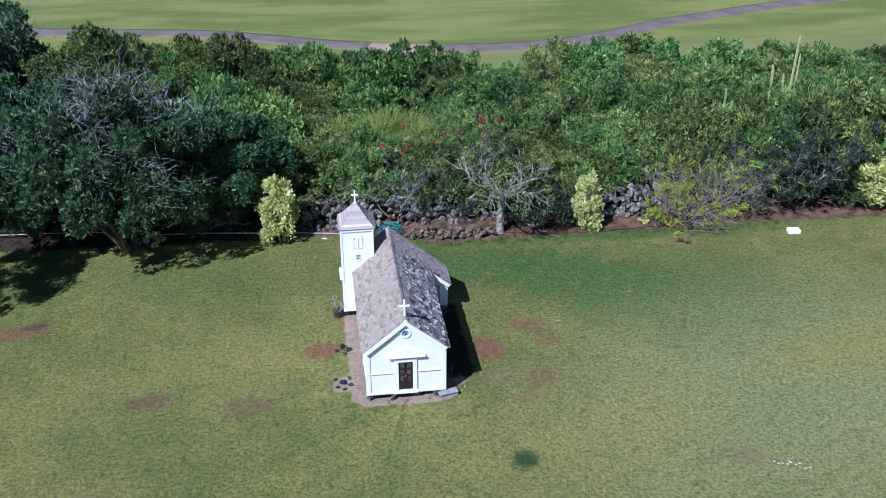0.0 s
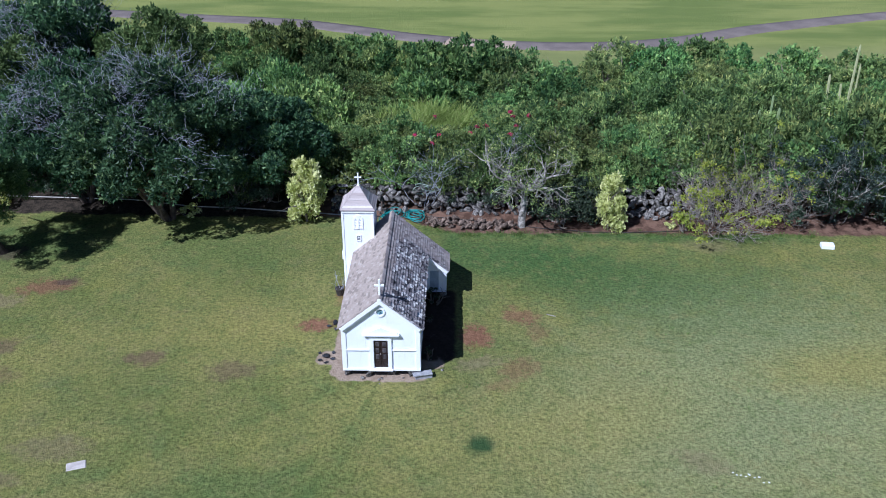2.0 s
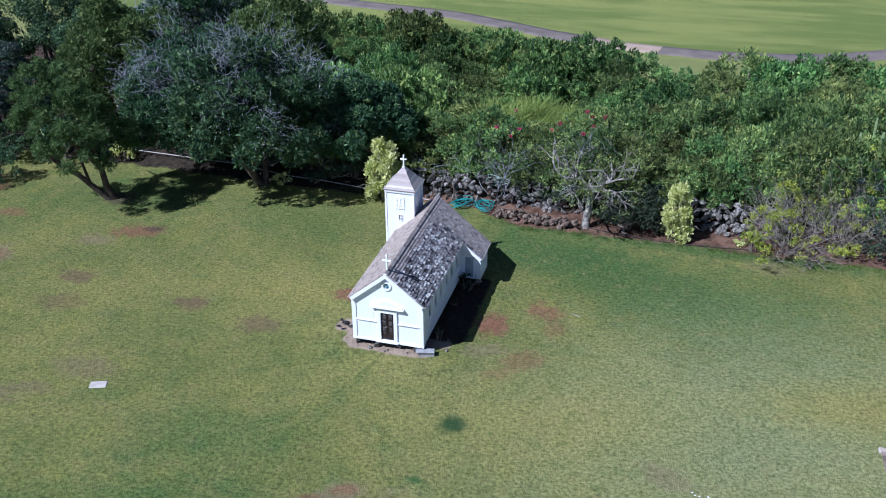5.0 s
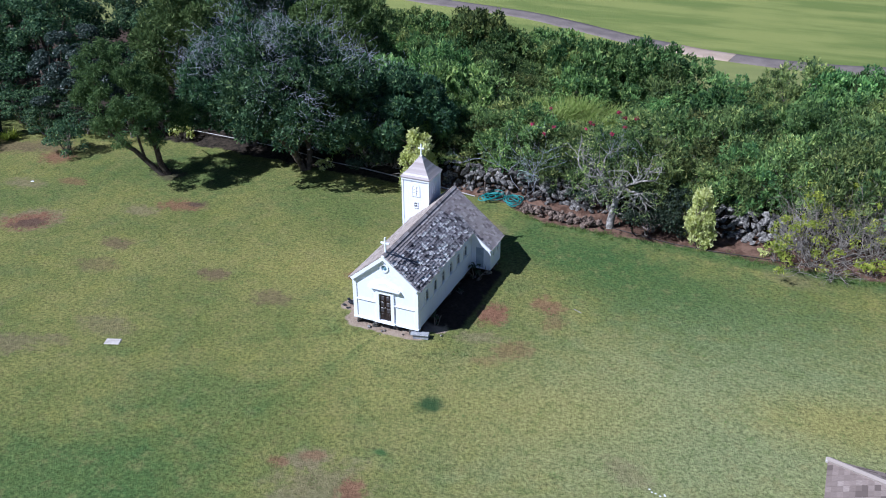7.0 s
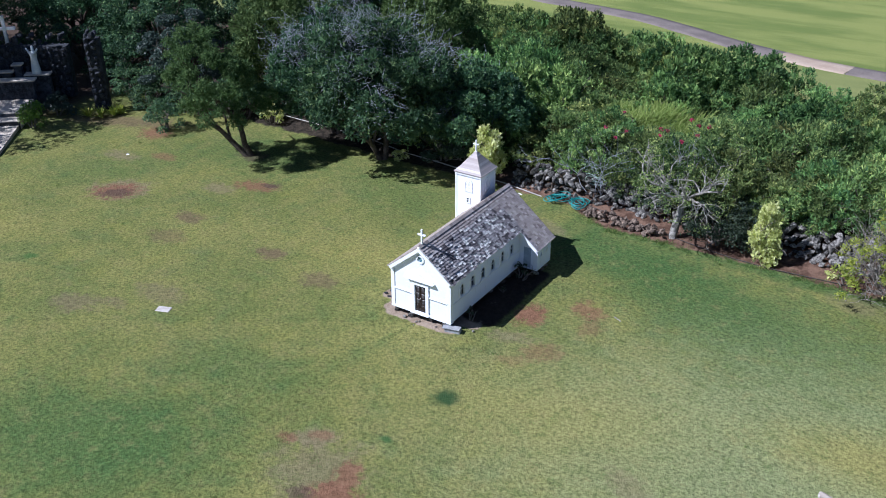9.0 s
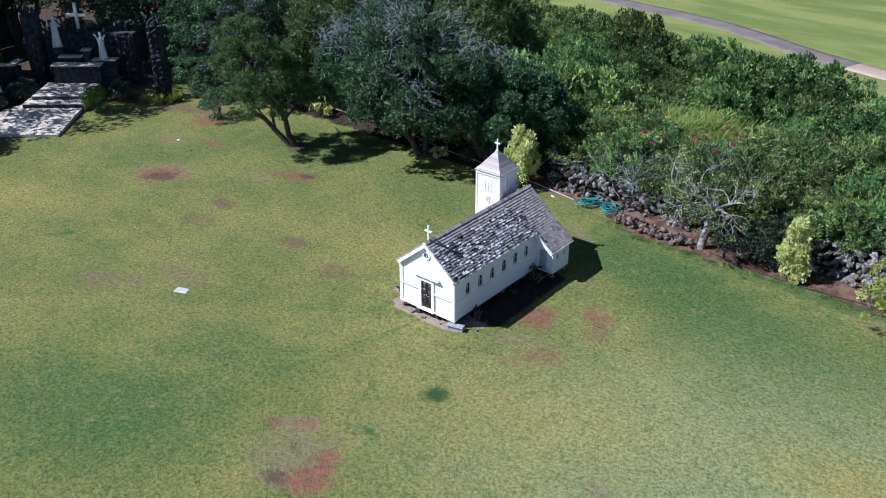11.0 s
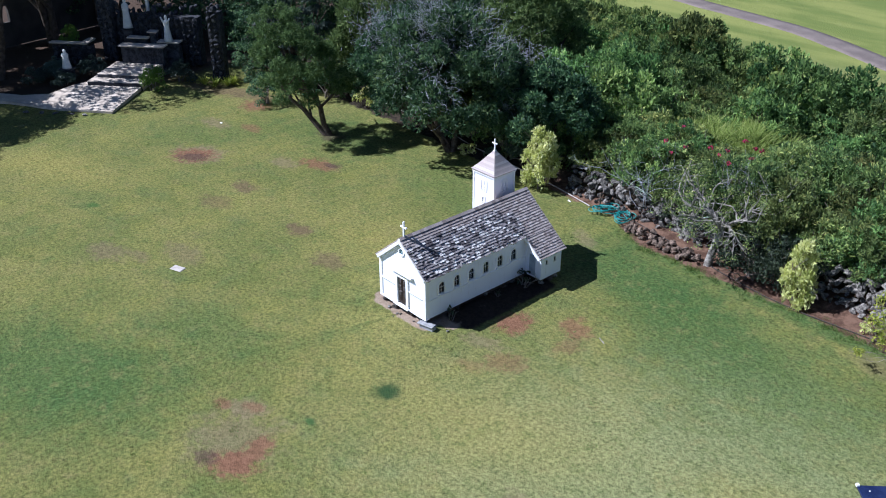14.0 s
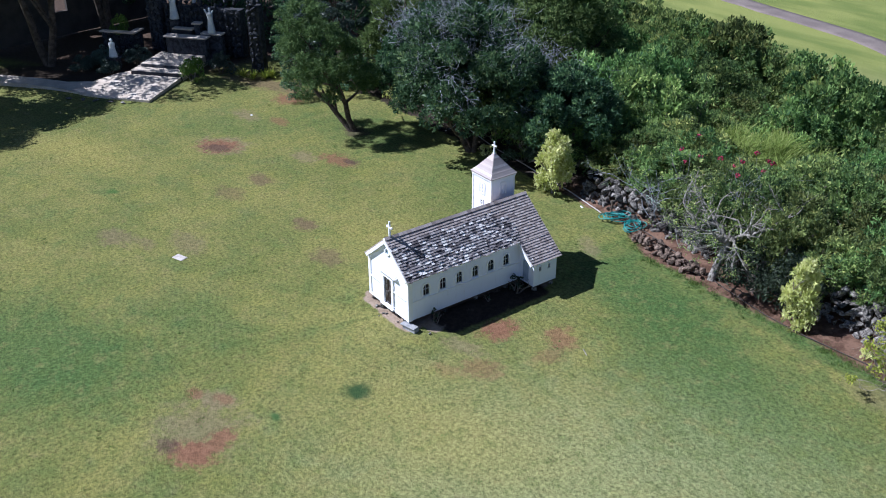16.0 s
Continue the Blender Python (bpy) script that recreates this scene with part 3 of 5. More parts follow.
def ribbon(name, line, widths, material, label, lift=0.02, thick=0.06, category="path"):
    """A strip of paving laid along a line of (x, y) on the ground."""
    pts = []
    for i in range(len(line) - 1):
        p0, p1, p2, p3 = (Vector(line[min(max(j, 0), len(line) - 1)]) for j in (i - 1, i, i + 1, i + 2))
        for k in range(8):
            t = k / 8
            pts.append((0.5 * ((2 * p1) + (p2 - p0) * t + (2 * p0 - 5 * p1 + 4 * p2 - p3) * t * t + (3 * p1 - p0 - 3 * p2 + p3) * t ** 3), widths[i] + (widths[i + 1] - widths[i]) * t))
    pts.append((Vector(line[-1]), widths[-1]))
    v, f = [], []
    for i, (p, w) in enumerate(pts):
        d = (pts[min(i + 1, len(pts) - 1)][0] - pts[max(i - 1, 0)][0]).normalized()
        n = Vector((-d.y, d.x))
        for k in (-1, -0.5, 0, 0.5, 1):
            q = p + n * w * 0.5 * k
            v.append((q.x, q.y, ground_z(q.x, q.y) + lift + 0.02))
        for k in (-1, 1):
            q = p + n * w * 0.52 * k
            v.append((q.x, q.y, ground_z(q.x, q.y) + lift - thick))
    for i in range(len(pts) - 1):
        a, b = i * 7, i * 7 + 7
        order = (5, 0, 1, 2, 3, 4, 6)
        for m, n in zip(order, order[1:]):
            f.append((a + n, a + m, b + m, b + n))
    return tagged(new(name, mesh_from(name, v, f, material, True)), label, category, kind="structure")


ribbon("road", [(-60, 53.5), (-35, 50.0), (-20, 47.3), (-14, 46.3), (-10, 45.5), (-6, 43.9), (-2, 42.0), (1.6, 40.75)], [2.0] * 8, ASPHALT, "narrow mauve asphalt cart path across the fairway")
ribbon("road", [(1.6, 40.75), (4.0, 40.0), (6.4, 39.6)], [2.0, 2.0, 2.0], DUST, "pale dusty stretch of the cart path", 0.024)
ribbon("road", [(6.4, 39.6), (10.0, 39.35), (14.0, 39.7), (18.5, 41.0), (24.5, 44.2), (31.0, 46.8), (37.0, 48.9), (43.0, 50.3), (70, 56)], [2.0] * 9, ASPHALT, "narrow mauve asphalt cart path across the fairway")

# ---- chapel ----
BASE, RIDGE, SLOPE = 0.34, 3.065, 0.83
chapel = thing("chapel", "small white wooden chapel with a grey shingled roof, on stone blocks", "chapel")


def under(x):
    return RIDGE - SLOPE * abs(x) - 0.085


door_hole = rect(-0.235, 0.42, 0.215, 1.49)
part("wall", extruded([(-1.25, BASE), (1.25, BASE), (1.25, under(1.25)), (0, under(0)), (-1.25, under(1.25))], [door_hole, circle(0, 2.54, 0.115)], 0.07, lambda p: (p[0], p[2], p[1])), WHITE, chapel, "white boarded gable front")
part("wall", extruded([(-1.25, BASE), (1.25, BASE), (1.25, under(1.25)), (0, under(0)), (-1.25, under(1.25))], [], 0.07, lambda p: (p[0], 5.98 + p[2], p[1])), WHITE, chapel, "white boarded rear gable")
WIN_Y = [0.72 + 0.709 * i for i in range(6)]
win_holes = [arch(y, 1.15, 0.138, 0.32) for y in WIN_Y]
part("wall", extruded(rect(0.07, BASE, 4.95, under(1.25)), win_holes, 0.07, lambda p: (1.25 - p[2], p[0], p[1])), WHITE, chapel, "white side wall with six arched windows")
part("wall", extruded(rect(0.07, BASE, 5.98, under(1.25)), win_holes[:5], 0.07, lambda p: (-1.25 + p[2], p[0], p[1])), WHITE, chapel)
part("floor_beam", box(-1.22, 0.03, BASE - 0.05, 1.22, 5.98, BASE + 0.02), DARK_WOOD, chapel)
for side in (1, -1):
    for i, y in enumerate(WIN_Y if side > 0 else WIN_Y[:5]):
        w = part("window", extruded(arch(y, 1.11, 0.195, 0.345), [arch(y, 1.155, 0.128, 0.315)], 0.05, lambda p, s=side: (s * (1.225 + p[2]), p[0], p[1])), TRIM, chapel, "white arched window surround")
        part("pane", extruded(arch(y, 1.155, 0.13, 0.315), [], 0.012, lambda p, s=side: (s * (1.205 + p[2]), p[0], p[1])), GLASS, w, "dark glass")
        bars = box(side * 1.215, y - 0.005, 1.155, side * 1.232, y + 0.005, 1.595)
        box(side * 1.215, y - 0.128, 1.39, side * 1.232, y + 0.128, 1.40, bm=bars)
        part("mullion", bars, TRIM, w)
        part("sill", box(side * 1.25, y - 0.19, 1.09, side * 1.305, y + 0.19, 1.12, 0.006), TRIM, w)
part("rail", box(1.252, 0.05, 1.03, 1.275, 4.93, 1.06), TRIM, chapel)
part("rail", box(-1.275, 0.05, 1.03, -1.252, 4.93, 1.06), TRIM, chapel)

# front: door, surround, pediment, round window, rails, corner boards
door = part("door", box(-0.235, 0.02, 0.42, 0.215, 0.06, 1.49), DARK_WOOD, chapel, "dark brown panelled double door")
for lx in (-0.225, -0.005):
    part("leaf", box(lx, 0.004, 0.425, lx + 0.21, 0.02, 1.485, 0.004), DARK_WOOD, door)
    for j in range(4):
        z = 0.52 + j * 0.24
        part("panel", box(lx + 0.045, -0.010, z, lx + 0.165, 0.004, z + 0.17, 0.008), PLATE if j in (1, 2, 3) else DARK_WOOD, door)
part("knob", box(-0.03, -0.022, 0.92, -0.012, 0.003, 0.97, 0.004), FLASHING, door)
part("door_frame", extruded(rect(-0.36, 0.38, 0.34, 1.60), [rect(-0.24, 0.42, 0.22, 1.495)], 0.05, lambda p: (p[0], -0.05 + p[2], p[1])), TRIM, chapel, "white boarded door surround")
part("threshold", box(-0.40, -0.12, 0.345, 0.38, 0.0, 0.395, 0.008), TRIM, chapel)
ped = part("pediment", extruded([(-0.52, 1.74), (0.54, 1.74), (0.54, 1.775), (0.01, 2.0), (-0.52, 1.775)], [], 0.09, lambda p: (p[0], -0.09 + p[2], p[1])), TRIM, chapel, "white triangular door pediment")
part("cornice", box(-0.58, -0.14, 1.70, 0.60, 0.0, 1.745, 0.006), TRIM, ped)
ring = part("round_window", extruded(circle(0, 2.54, 0.165, 20), [circle(0, 2.54, 0.11, 20)], 0.035, lambda p: (p[0], -0.035 + p[2], p[1])), TRIM, chapel, "round gable window")
part("pane", extruded(circle(0, 2.54, 0.112, 20), [], 0.01, lambda p: (p[0], 0.02 + p[2], p[1])), STAINED, ring, "blue-green glass")
for x0, x1 in ((-1.12, -0.38), (0.36, 1.12)):
    part("rail", box(x0, -0.045, 1.095, x1, 0.0, 1.13, 0.004), TRIM, chapel)
for x in (-1.19, 1.19):
    part("corner_board", box(x - 0.075, -0.028, BASE - 0.01, x + 0.075, 0.0, under(1.25) - 0.02, 0.004), TRIM, chapel)
part("corner_board", box(1.252, 0.0, BASE - 0.01, 1.276, 0.14, under(1.25) - 0.02, 0.004), TRIM, chapel)
part("sill_board", box(-1.27, -0.035, BASE - 0.03, 1.27, 0.0, BASE + 0.05, 0.004), TRIM, chapel)

# wing under the long slope
wing = part("wing", extruded([(1.25, BASE), (2.03, BASE), (2.03, under(2.03)), (1.25, under(1.25))], [rect(1.42, 0.40, 1.74, 1.25)], 0.06, lambda p: (p[0], 4.95 + p[2], p[1])), WHITE, chapel, "white side wing under the long roof slope")
part("wall", extruded([(1.25, BASE), (2.03, BASE), (2.03, under(2.03)), (1.25, under(1.25))], [], 0.06, lambda p: (p[0], 5.99 + p[2], p[1])), WHITE, wing)
wwin = [rect(y - 0.055, 0.9, y + 0.055, 1.11) for y in (5.24, 5.68)]
part("wall", extruded(rect(5.01, BASE, 5.99, under(2.03)), wwin, 0.06, lambda p: (2.03 - p[2], p[0], p[1])), WHITE, wing)
for y in (5.24, 5.68):
    part("window", extruded(rect(y - 0.075, 0.88, y + 0.075, 1.13), [rect(y - 0.05, 0.905, y + 0.05, 1.105)], 0.03, lambda p: (2.02 + p[2], p[0], p[1])), TRIM, wing)
    part("pane", box(1.99, y - 0.05, 0.905, 2.0, y + 0.05, 1.105), GLASS, wing, "small dark pane")
part("door", box(1.42, 4.965, 0.40, 1.74, 4.99, 1.25), BLUE_DOOR, wing, "pale blue-grey boarded side door")
part("floor_beam", box(1.23, 4.98, BASE - 0.05, 2.0, 6.0, BASE + 0.02), DARK_WOOD, wing)

# roof decks, boards at the rakes and eaves
ANG = math.atan(SLOPE)
CA, SA = math.cos(ANG), math.sin(ANG)


def roof_deck(side, s1, y0, y1, s0=0.0, drop=0.03, thick=0.045):
    def place(p):
        s, y, w = p[0], p[1], -drop - p[2]
        return (side * (s * CA + w * SA), y, RIDGE - s * SA + w * CA)
    return extruded(rect(s0, y0, s1, y1), [], thick, place)


roof = part("roof", roof_deck(1, 1.30 / CA, -0.09, 6.2), SHAKE, chapel, "grey weathered shingle roof")
part("deck", roof_deck(-1, 1.30 / CA, -0.09, 6.2), SHAKE_PALE, roof)
part("deck", roof_deck(1, 2.10 / CA, 4.80, 6.2, 1.29 / CA), SHAKE, roof)
for side in (1, -1):
    part("bargeboard", roof_deck(side, 1.31 / CA, -0.118 - 0.0015 * side, -0.088, 0.0, 0.022, 0.12), TRIM, roof, "white gable bargeboard")
    part("moulding", roof_deck(side, 1.24 / CA, -0.055 - 0.0015 * side, 0.0, 0.06, 0.10, 0.07), TRIM, roof)
    part("fascia", roof_deck(side, 1.325 / CA, -0.09, 4.80 if side > 0 else 4.98, 1.30 / CA, 0.01, 0.07), TRIM, roof)
part("bargeboard", roof_deck(1, 2.11 / CA, 4.772, 4.802, 1.20 / CA, 0.02, 0.12), TRIM, roof, "white bargeboard over the side door")
part("fascia", roof_deck(1, 2.125 / CA, 4.803, 6.2, 2.10 / CA, 0.01, 0.07), TRIM, roof)


def cross(x, y, z0, z1, arm, t, parent_name, parent):
    bm = box(x - t / 2, y - t / 2, z0, x + t / 2, y + t / 2, z1)
    za = z0 + (z1 - z0) * 0.66
    box(x - arm / 2, y - t * 0.48, za - t / 2, x + arm / 2, y + t * 0.48, za + t / 2, bm=bm)
    bmesh.ops.bevel(bm, geom=bm.edges[:], offset=0.005, segments=1, affect="EDGES", clamp_overlap=True)
    return part(parent_name, bm, TRIM, parent, "white wooden cross")


part("apex_block", box(-0.055, -0.113, RIDGE - 0.12, 0.055, 0.06, RIDGE - 0.004, 0.004), TRIM, roof)
cross(0, 0.12, 3.03, 3.65, 0.32, 0.06, "gable_cross", chapel)

# bell tower
TX, TY, TH = -1.147, 5.58, 0.545
tower = part("tower", extruded(rect(TX - TH, BASE, TX + TH, 3.66), [arch(TX - 0.075, 2.93, 0.05, 0.34), arch(TX + 0.075, 2.93, 0.05, 0.34), rect(TX - 0.06, 2.44, TX + 0.06, 2.65)], 0.06, lambda p: (p[0], TY - TH + p[2], p[1])), WHITE, chapel, "square white bell tower")
part("wall", extruded(rect(TX - TH, BASE, TX + TH, 3.66), [], 0.06, lambda p: (p[0], TY + TH - 0.06 + p[2], p[1])), WHITE, tower)
for side in (1, -1):
    part("wall", extruded(rect(TY - TH + 0.06, BASE, TY + TH - 0.06, 3.66), [arch(TY - 0.075, 2.93, 0.05, 0.34), arch(TY + 0.075, 2.93, 0.05, 0.34)], 0.06, lambda p, s=side: (TX + s * (TH - p[2]), p[0], p[1])), WHITE, tower)
    part("corner_board", box(TX + side * TH - 0.05, TY - TH - 0.022, BASE, TX + side * TH + 0.022, TY - TH + 0.05, 3.55, 0.004), TRIM, tower)
part("corner_board", box(TX + TH - 0.05, TY + TH - 0.05, BASE, TX + TH + 0.022, TY + TH + 0.022, 3.55, 0.004), TRIM, tower)
for face in range(3):
    turn = Matrix.Translation((TX, TY, 0)) @ Matrix.Rotation(radians((0, 90, -90)[face]), 4, "Z")
    lv = part("louvre_window", extruded(arch(0, 2.90, 0.175, 0.38, 10), [arch(-0.075, 2.93, 0.048, 0.34), arch(0.075, 2.93, 0.048, 0.34)], 0.028, lambda p: turn @ Vector((p[0], -TH - 0.026 + p[2], p[1]))), TRIM, tower, "white twin arched louvre")
    for cx in (-0.075, 0.075):
        for j in range(6):
            bm = box(-0.05, -0.006, -0.022, 0.05, 0.006, 0.022)
            bmesh.ops.transform(bm, matrix=turn @ pose(cx, -TH - 0.002, 2.965 + j * 0.062, -35), verts=bm.verts)
            part("slat", bm, TRIM, lv)
    bm = box(-0.14, -TH + 0.016, 2.90, 0.14, -TH + 0.024, 3.36)
    bmesh.ops.transform(bm, matrix=turn, verts=bm.verts)
    part("backing", bm, TRIM, lv)
sw = part("window", extruded(rect(TX - 0.085, 2.415, TX + 0.085, 2.675), [rect(TX - 0.055, 2.445, TX + 0.055, 2.645)], 0.03, lambda p: (p[0], TY - TH - 0.03 + p[2], p[1])), TRIM, tower, "small four-pane tower window")
part("pane", box(TX - 0.056, TY - TH + 0.015, 2.444, TX + 0.056, TY - TH + 0.025, 2.646), GLASS, sw)
bars = box(TX - 0.01, TY - TH - 0.01, 2.444, TX + 0.01, TY - TH + 0.014, 2.646)
box(TX - 0.056, TY - TH - 0.009, 2.535, TX + 0.056, TY - TH + 0.013, 2.555, bm=bars)
part("mullion", bars, TRIM, sw)
part("cornice", box(TX - TH - 0.05, TY - TH - 0.05, 3.56, TX + TH + 0.05, TY + TH + 0.05, 3.645, 0.01), TRIM, tower)
part("awning", box(TX - TH - 0.13, TY - TH + 0.25, 1.50, TX - TH, TY - TH + 0.65, 1.83, 0.02), TRIM, tower, "white box on the tower's outer wall")


def spire():
    bm = bmesh.new()
    rings = []
    for h, z in ((0.61, 3.635), (0.61, 3.675), (0.43, 3.865), (0.0, 4.395)):
        if h:
            rings.append([bm.verts.new((TX + sx * h, TY + sy * h, z)) for sx, sy in ((-1, -1), (1, -1), (1, 1), (-1, 1))])
    top = bm.verts.new((TX, TY, 4.395))
    bm.faces.new(rings[0][::-1])
    for a, b in zip(rings, rings[1:]):
        for i in range(4):
            bm.faces.new((a[i], a[(i + 1) % 4], b[(i + 1) % 4], b[i]))
    for i in range(4):
        bm.faces.new((rings[-1][i], rings[-1][(i + 1) % 4], top))
    return bm


tower_roof = part("tower_roof", spire(), SHAKE_TOWER, tower, "pyramid roof of grey shingles")
cross(TX, TY, 4.36, 4.87, 0.25, 0.05, "tower_cross", tower)

# ---- plants ----


def plant_mesh(seed, lobes, count, size, leaf, name="crown", **kw):
    v, f = foliage(np.random.default_rng(seed), lobes, count, size, **kw)
    return mesh_from(name, v, f, leaf)


def lobes_for(r, n, rx, ry, h0, h1, lump=0.55):
    """Lumps over a dome from h0 to h1, a third of them inside it."""
    out = []
    for i in range(n):
        a, q = 2 * math.pi * (i * 0.618 + 0.15 * r.random()), math.sqrt((i + 0.5) / n)
        dome = math.sqrt(max(1 - 0.85 * q * q, 0.05))
        z = h0 + (h1 - h0) * (dome * (1.0 if i % 3 else 0.55) * r.uniform(0.72, 1.0) - 0.12)
        s = lump * (0.6 + 0.75 * r.random())
        out.append((rx * 0.88 * q * math.cos(a), ry * 0.88 * q * math.sin(a), z, s * rx * 0.6, s * ry * 0.6, s * rx * r.uniform(0.38, 0.6)))
    return out


def stems_mesh(seed, n, spread, height, r0, material, name="trunk", twigs=3, wild=0.2, sides=5, lean=(0, 0)):
    r = np.random.default_rng(seed)
    paths = []
    for i in range(n):
        a = 2 * math.pi * (i + r.random() * 0.6) / n
        way = (spread * math.cos(a) + lean[0], spread * math.sin(a) + lean[1], 1.0)
        limb, d = wander(r, (0.06 * math.cos(a), 0.06 * math.sin(a), -0.15), way, height * (0.75 + 0.4 * r.random()), r0, r0 * 0.35, 6, wild, 0.03)
        paths.append(limb)
        for _ in range(twigs):
            p, q = limb[r.integers(2, 6)]
            tw, _ = wander(r, p, (d[0] + r.normal(0, 0.8), d[1] + r.normal(0, 0.8), d[2] + 0.3 + abs(r.normal(0, 0.5))), height * (0.3 + 0.35 * r.random()), q * 0.6, q * 0.15, 4, wild * 1.3, 0.06)
            paths.append(tw)
    v, f = tubes(paths, sides)
    return mesh_from(name, v, f, material, True)


def bush(name, seed, rx, h, count, size, leaf, label, category="shrub", bark=TWIG_DARK, lobes=9, stems=4, group="", lump=0.55, h0=0.1, **kw):
    """A plant of stems and a crown, standing at the origin."""
    r = np.random.default_rng(seed)
    top = thing(name, label, category, group=group)
    hang("trunk", stems_mesh(seed + 1, stems, 0.5 * rx / h, h * 0.7, 0.035 + 0.012 * h, bark), top)
    hang("crown", plant_mesh(seed + 2, lobes_for(r, lobes, rx, rx, h0 * h, h, lump), count, size, leaf, **kw), top)
    return top


def set_down(ob, x, y, turn=0, s=1.0, sz=None, sink=0.05):
    ob.matrix_basis = pose(x, y, ground_z(x, y) - sink, 0, 0, turn) @ Matrix.Diagonal((s, s, sz or s, 1))
    return ob


def again(ob, x, y, turn=0, s=1.0, sz=None, sink=0.05):
    return copy_thing(ob, pose(x, y, ground_z(x, y) - sink, 0, 0, turn) @ Matrix.Diagonal((s / ob.scale[0], s / ob.scale[1], (sz or s) / ob.scale[2], 1)))


kinds = []
for i in range(4):
    kinds.append(bush("thicket_shrub", 100 + 10 * i, 1.7, 2.3, 1250, 0.088, LEAF, "dense green wild shrub in the thicket", group="thicket shrubs", lobes=30, lump=0.34, slim=0.55, cluster=6))
for i in range(3):
    kinds.append(bush("feathery_shrub", 200 + 10 * i, 1.7, 2.4, 1300, 0.08, LEAF_FINE, "feathery light green shrub in the thicket", group="thicket shrubs", lobes=38, lump=0.29, shell=0.5, slim=0.42, cluster=6))
used = set()


def shrub_at(x, y, kind, h):
    s = h / 2.3
    sxy = 0.75 + 0.35 * s
    if kind not in used:
        used.add(kind)
        return set_down(kinds[kind], x, y, rng.uniform(0, 360), sxy, s, 0.1)
    return again(kinds[kind], x, y, rng.uniform(0, 360), sxy, s, 0.1)


def canopy(x, y):
    """The height that the thicket's tops reach."""
    z = 3.15 + 1.3 * noise.noise(Vector((x * 0.25, y * 0.25, 3.0))) + (0.6 if x > 12 and y < 21 else 0.0) + (0.4 if x > 17 and y < 18 else 0.0)
    z -= 0.55 * math.exp(-((x - 0.6) / 3.6) ** 2 - ((y - 18.0) / 1.6) ** 2)
    if y > 24:
        z += (0.24 if x < 3 else 0.07) * (y - 24)
    if x > 15 and y > 23:
        z -= 0.05 * min(x - 15, 8)
    return z


for j in range(10):
    for i in range(32):
        x, y = -21 + 1.75 * i + rng.uniform(-0.6, 0.6) + 0.8 * (j % 2), 13.9 + 1.5 * j + rng.uniform(-0.5, 0.5)
        if j == 0 and -4.5 < x < 8.5:
            y += 1.1
        if 9.2 < x < 12.8 and y < 14.8:
            y += 0.9
        if ((x - 0.7) / 3.2) ** 2 + ((y - 20.1) / 2.3) ** 2 < 1 or (x < -12 and y < 15.5):
            continue
        if (x > 30 and j < 3) or (3.5 < x < 10.5 and y > 26.4):
            continue
        h = max(canopy(x, y) - ground_z(x, y), 0.95 if y > 25 else 1.25) * rng.uniform(0.75, 1.22)
        shrub_at(x, y, int(rng.choice((4, 5, 6) if y < 18.5 else (0, 1, 2, 3, 4, 5, 6, 4, 5, 6))) if y < 25 else int(rng.integers(0, 7)), h)


for x in np.arange(-25, -2.5, 1.7):
    for y in (28.9, 30.1):
        if y < 29.5 or x < -8:
            shrub_at(x + rng.uniform(-0.5, 0.5), y + rng.uniform(-0.4, 0.4), int(rng.integers(0, 4)), rng.uniform(3.3, 4.3))
for x in np.arange(15, 19, 1.8):
    shrub_at(x, 29.0 + rng.uniform(-0.4, 0.4), int(rng.integers(0, 4)), rng.uniform(3.0, 3.8))

# tall trees by the lawn
def tree(name, seed, rx, h, clear, count, size, leaf, label, stems=3, bark=BARK, lobes=26, r0=0.16, spread=0.45, twig_count=0, lump=0.36, lean=(0, 0), **kw):
    r = np.random.default_rng(seed)
    top = thing(name, label, "tree")
    hang("trunk", stems_mesh(seed + 1, stems, spread, h * 0.62, r0, bark, twigs=5, wild=0.12 + 0.1 * (lean != (0, 0)), sides=7, lean=(lean[0] * 0.25, lean[1] * 0.25)), top)
    ls = [(l[0] + lean[0] * l[2] / h, l[1] + lean[1] * l[2] / h, *l[2:]) for l in lobes_for(r, lobes, rx, rx, clear, h, lump)]
    hang("crown", plant_mesh(seed + 2, ls, count, size, leaf, **kw), top)
    if twig_count:
        paths = []
        for _ in range(twig_count):
            l = sorted(ls, key=lambda q: -q[2])[r.integers(0, len(ls) * 2 // 3)]
            a, e = 2 * math.pi * r.random(), math.asin(r.uniform(0.0, 0.9))
            u = np.array((math.cos(a) * math.cos(e), math.sin(a) * math.cos(e), math.sin(e)))
            p = np.array(l[:3]) + np.array(l[3:]) * u * 0.8
            for _ in range(85):
                paths.append(wander(r, p + r.normal(0, 0.52, 3), u * 0.9 + r.normal(0, 0.6, 3), r.uniform(0.3, 0.9), 0.0072, 0.003, 4, 0.28)[0])
        v, f = tubes(paths, 3)
        tagged(hang("twig_mass", mesh_from("twig_mass", v, f, TWIG), top, "bare grey twigs"), kind="stuff")
    return top


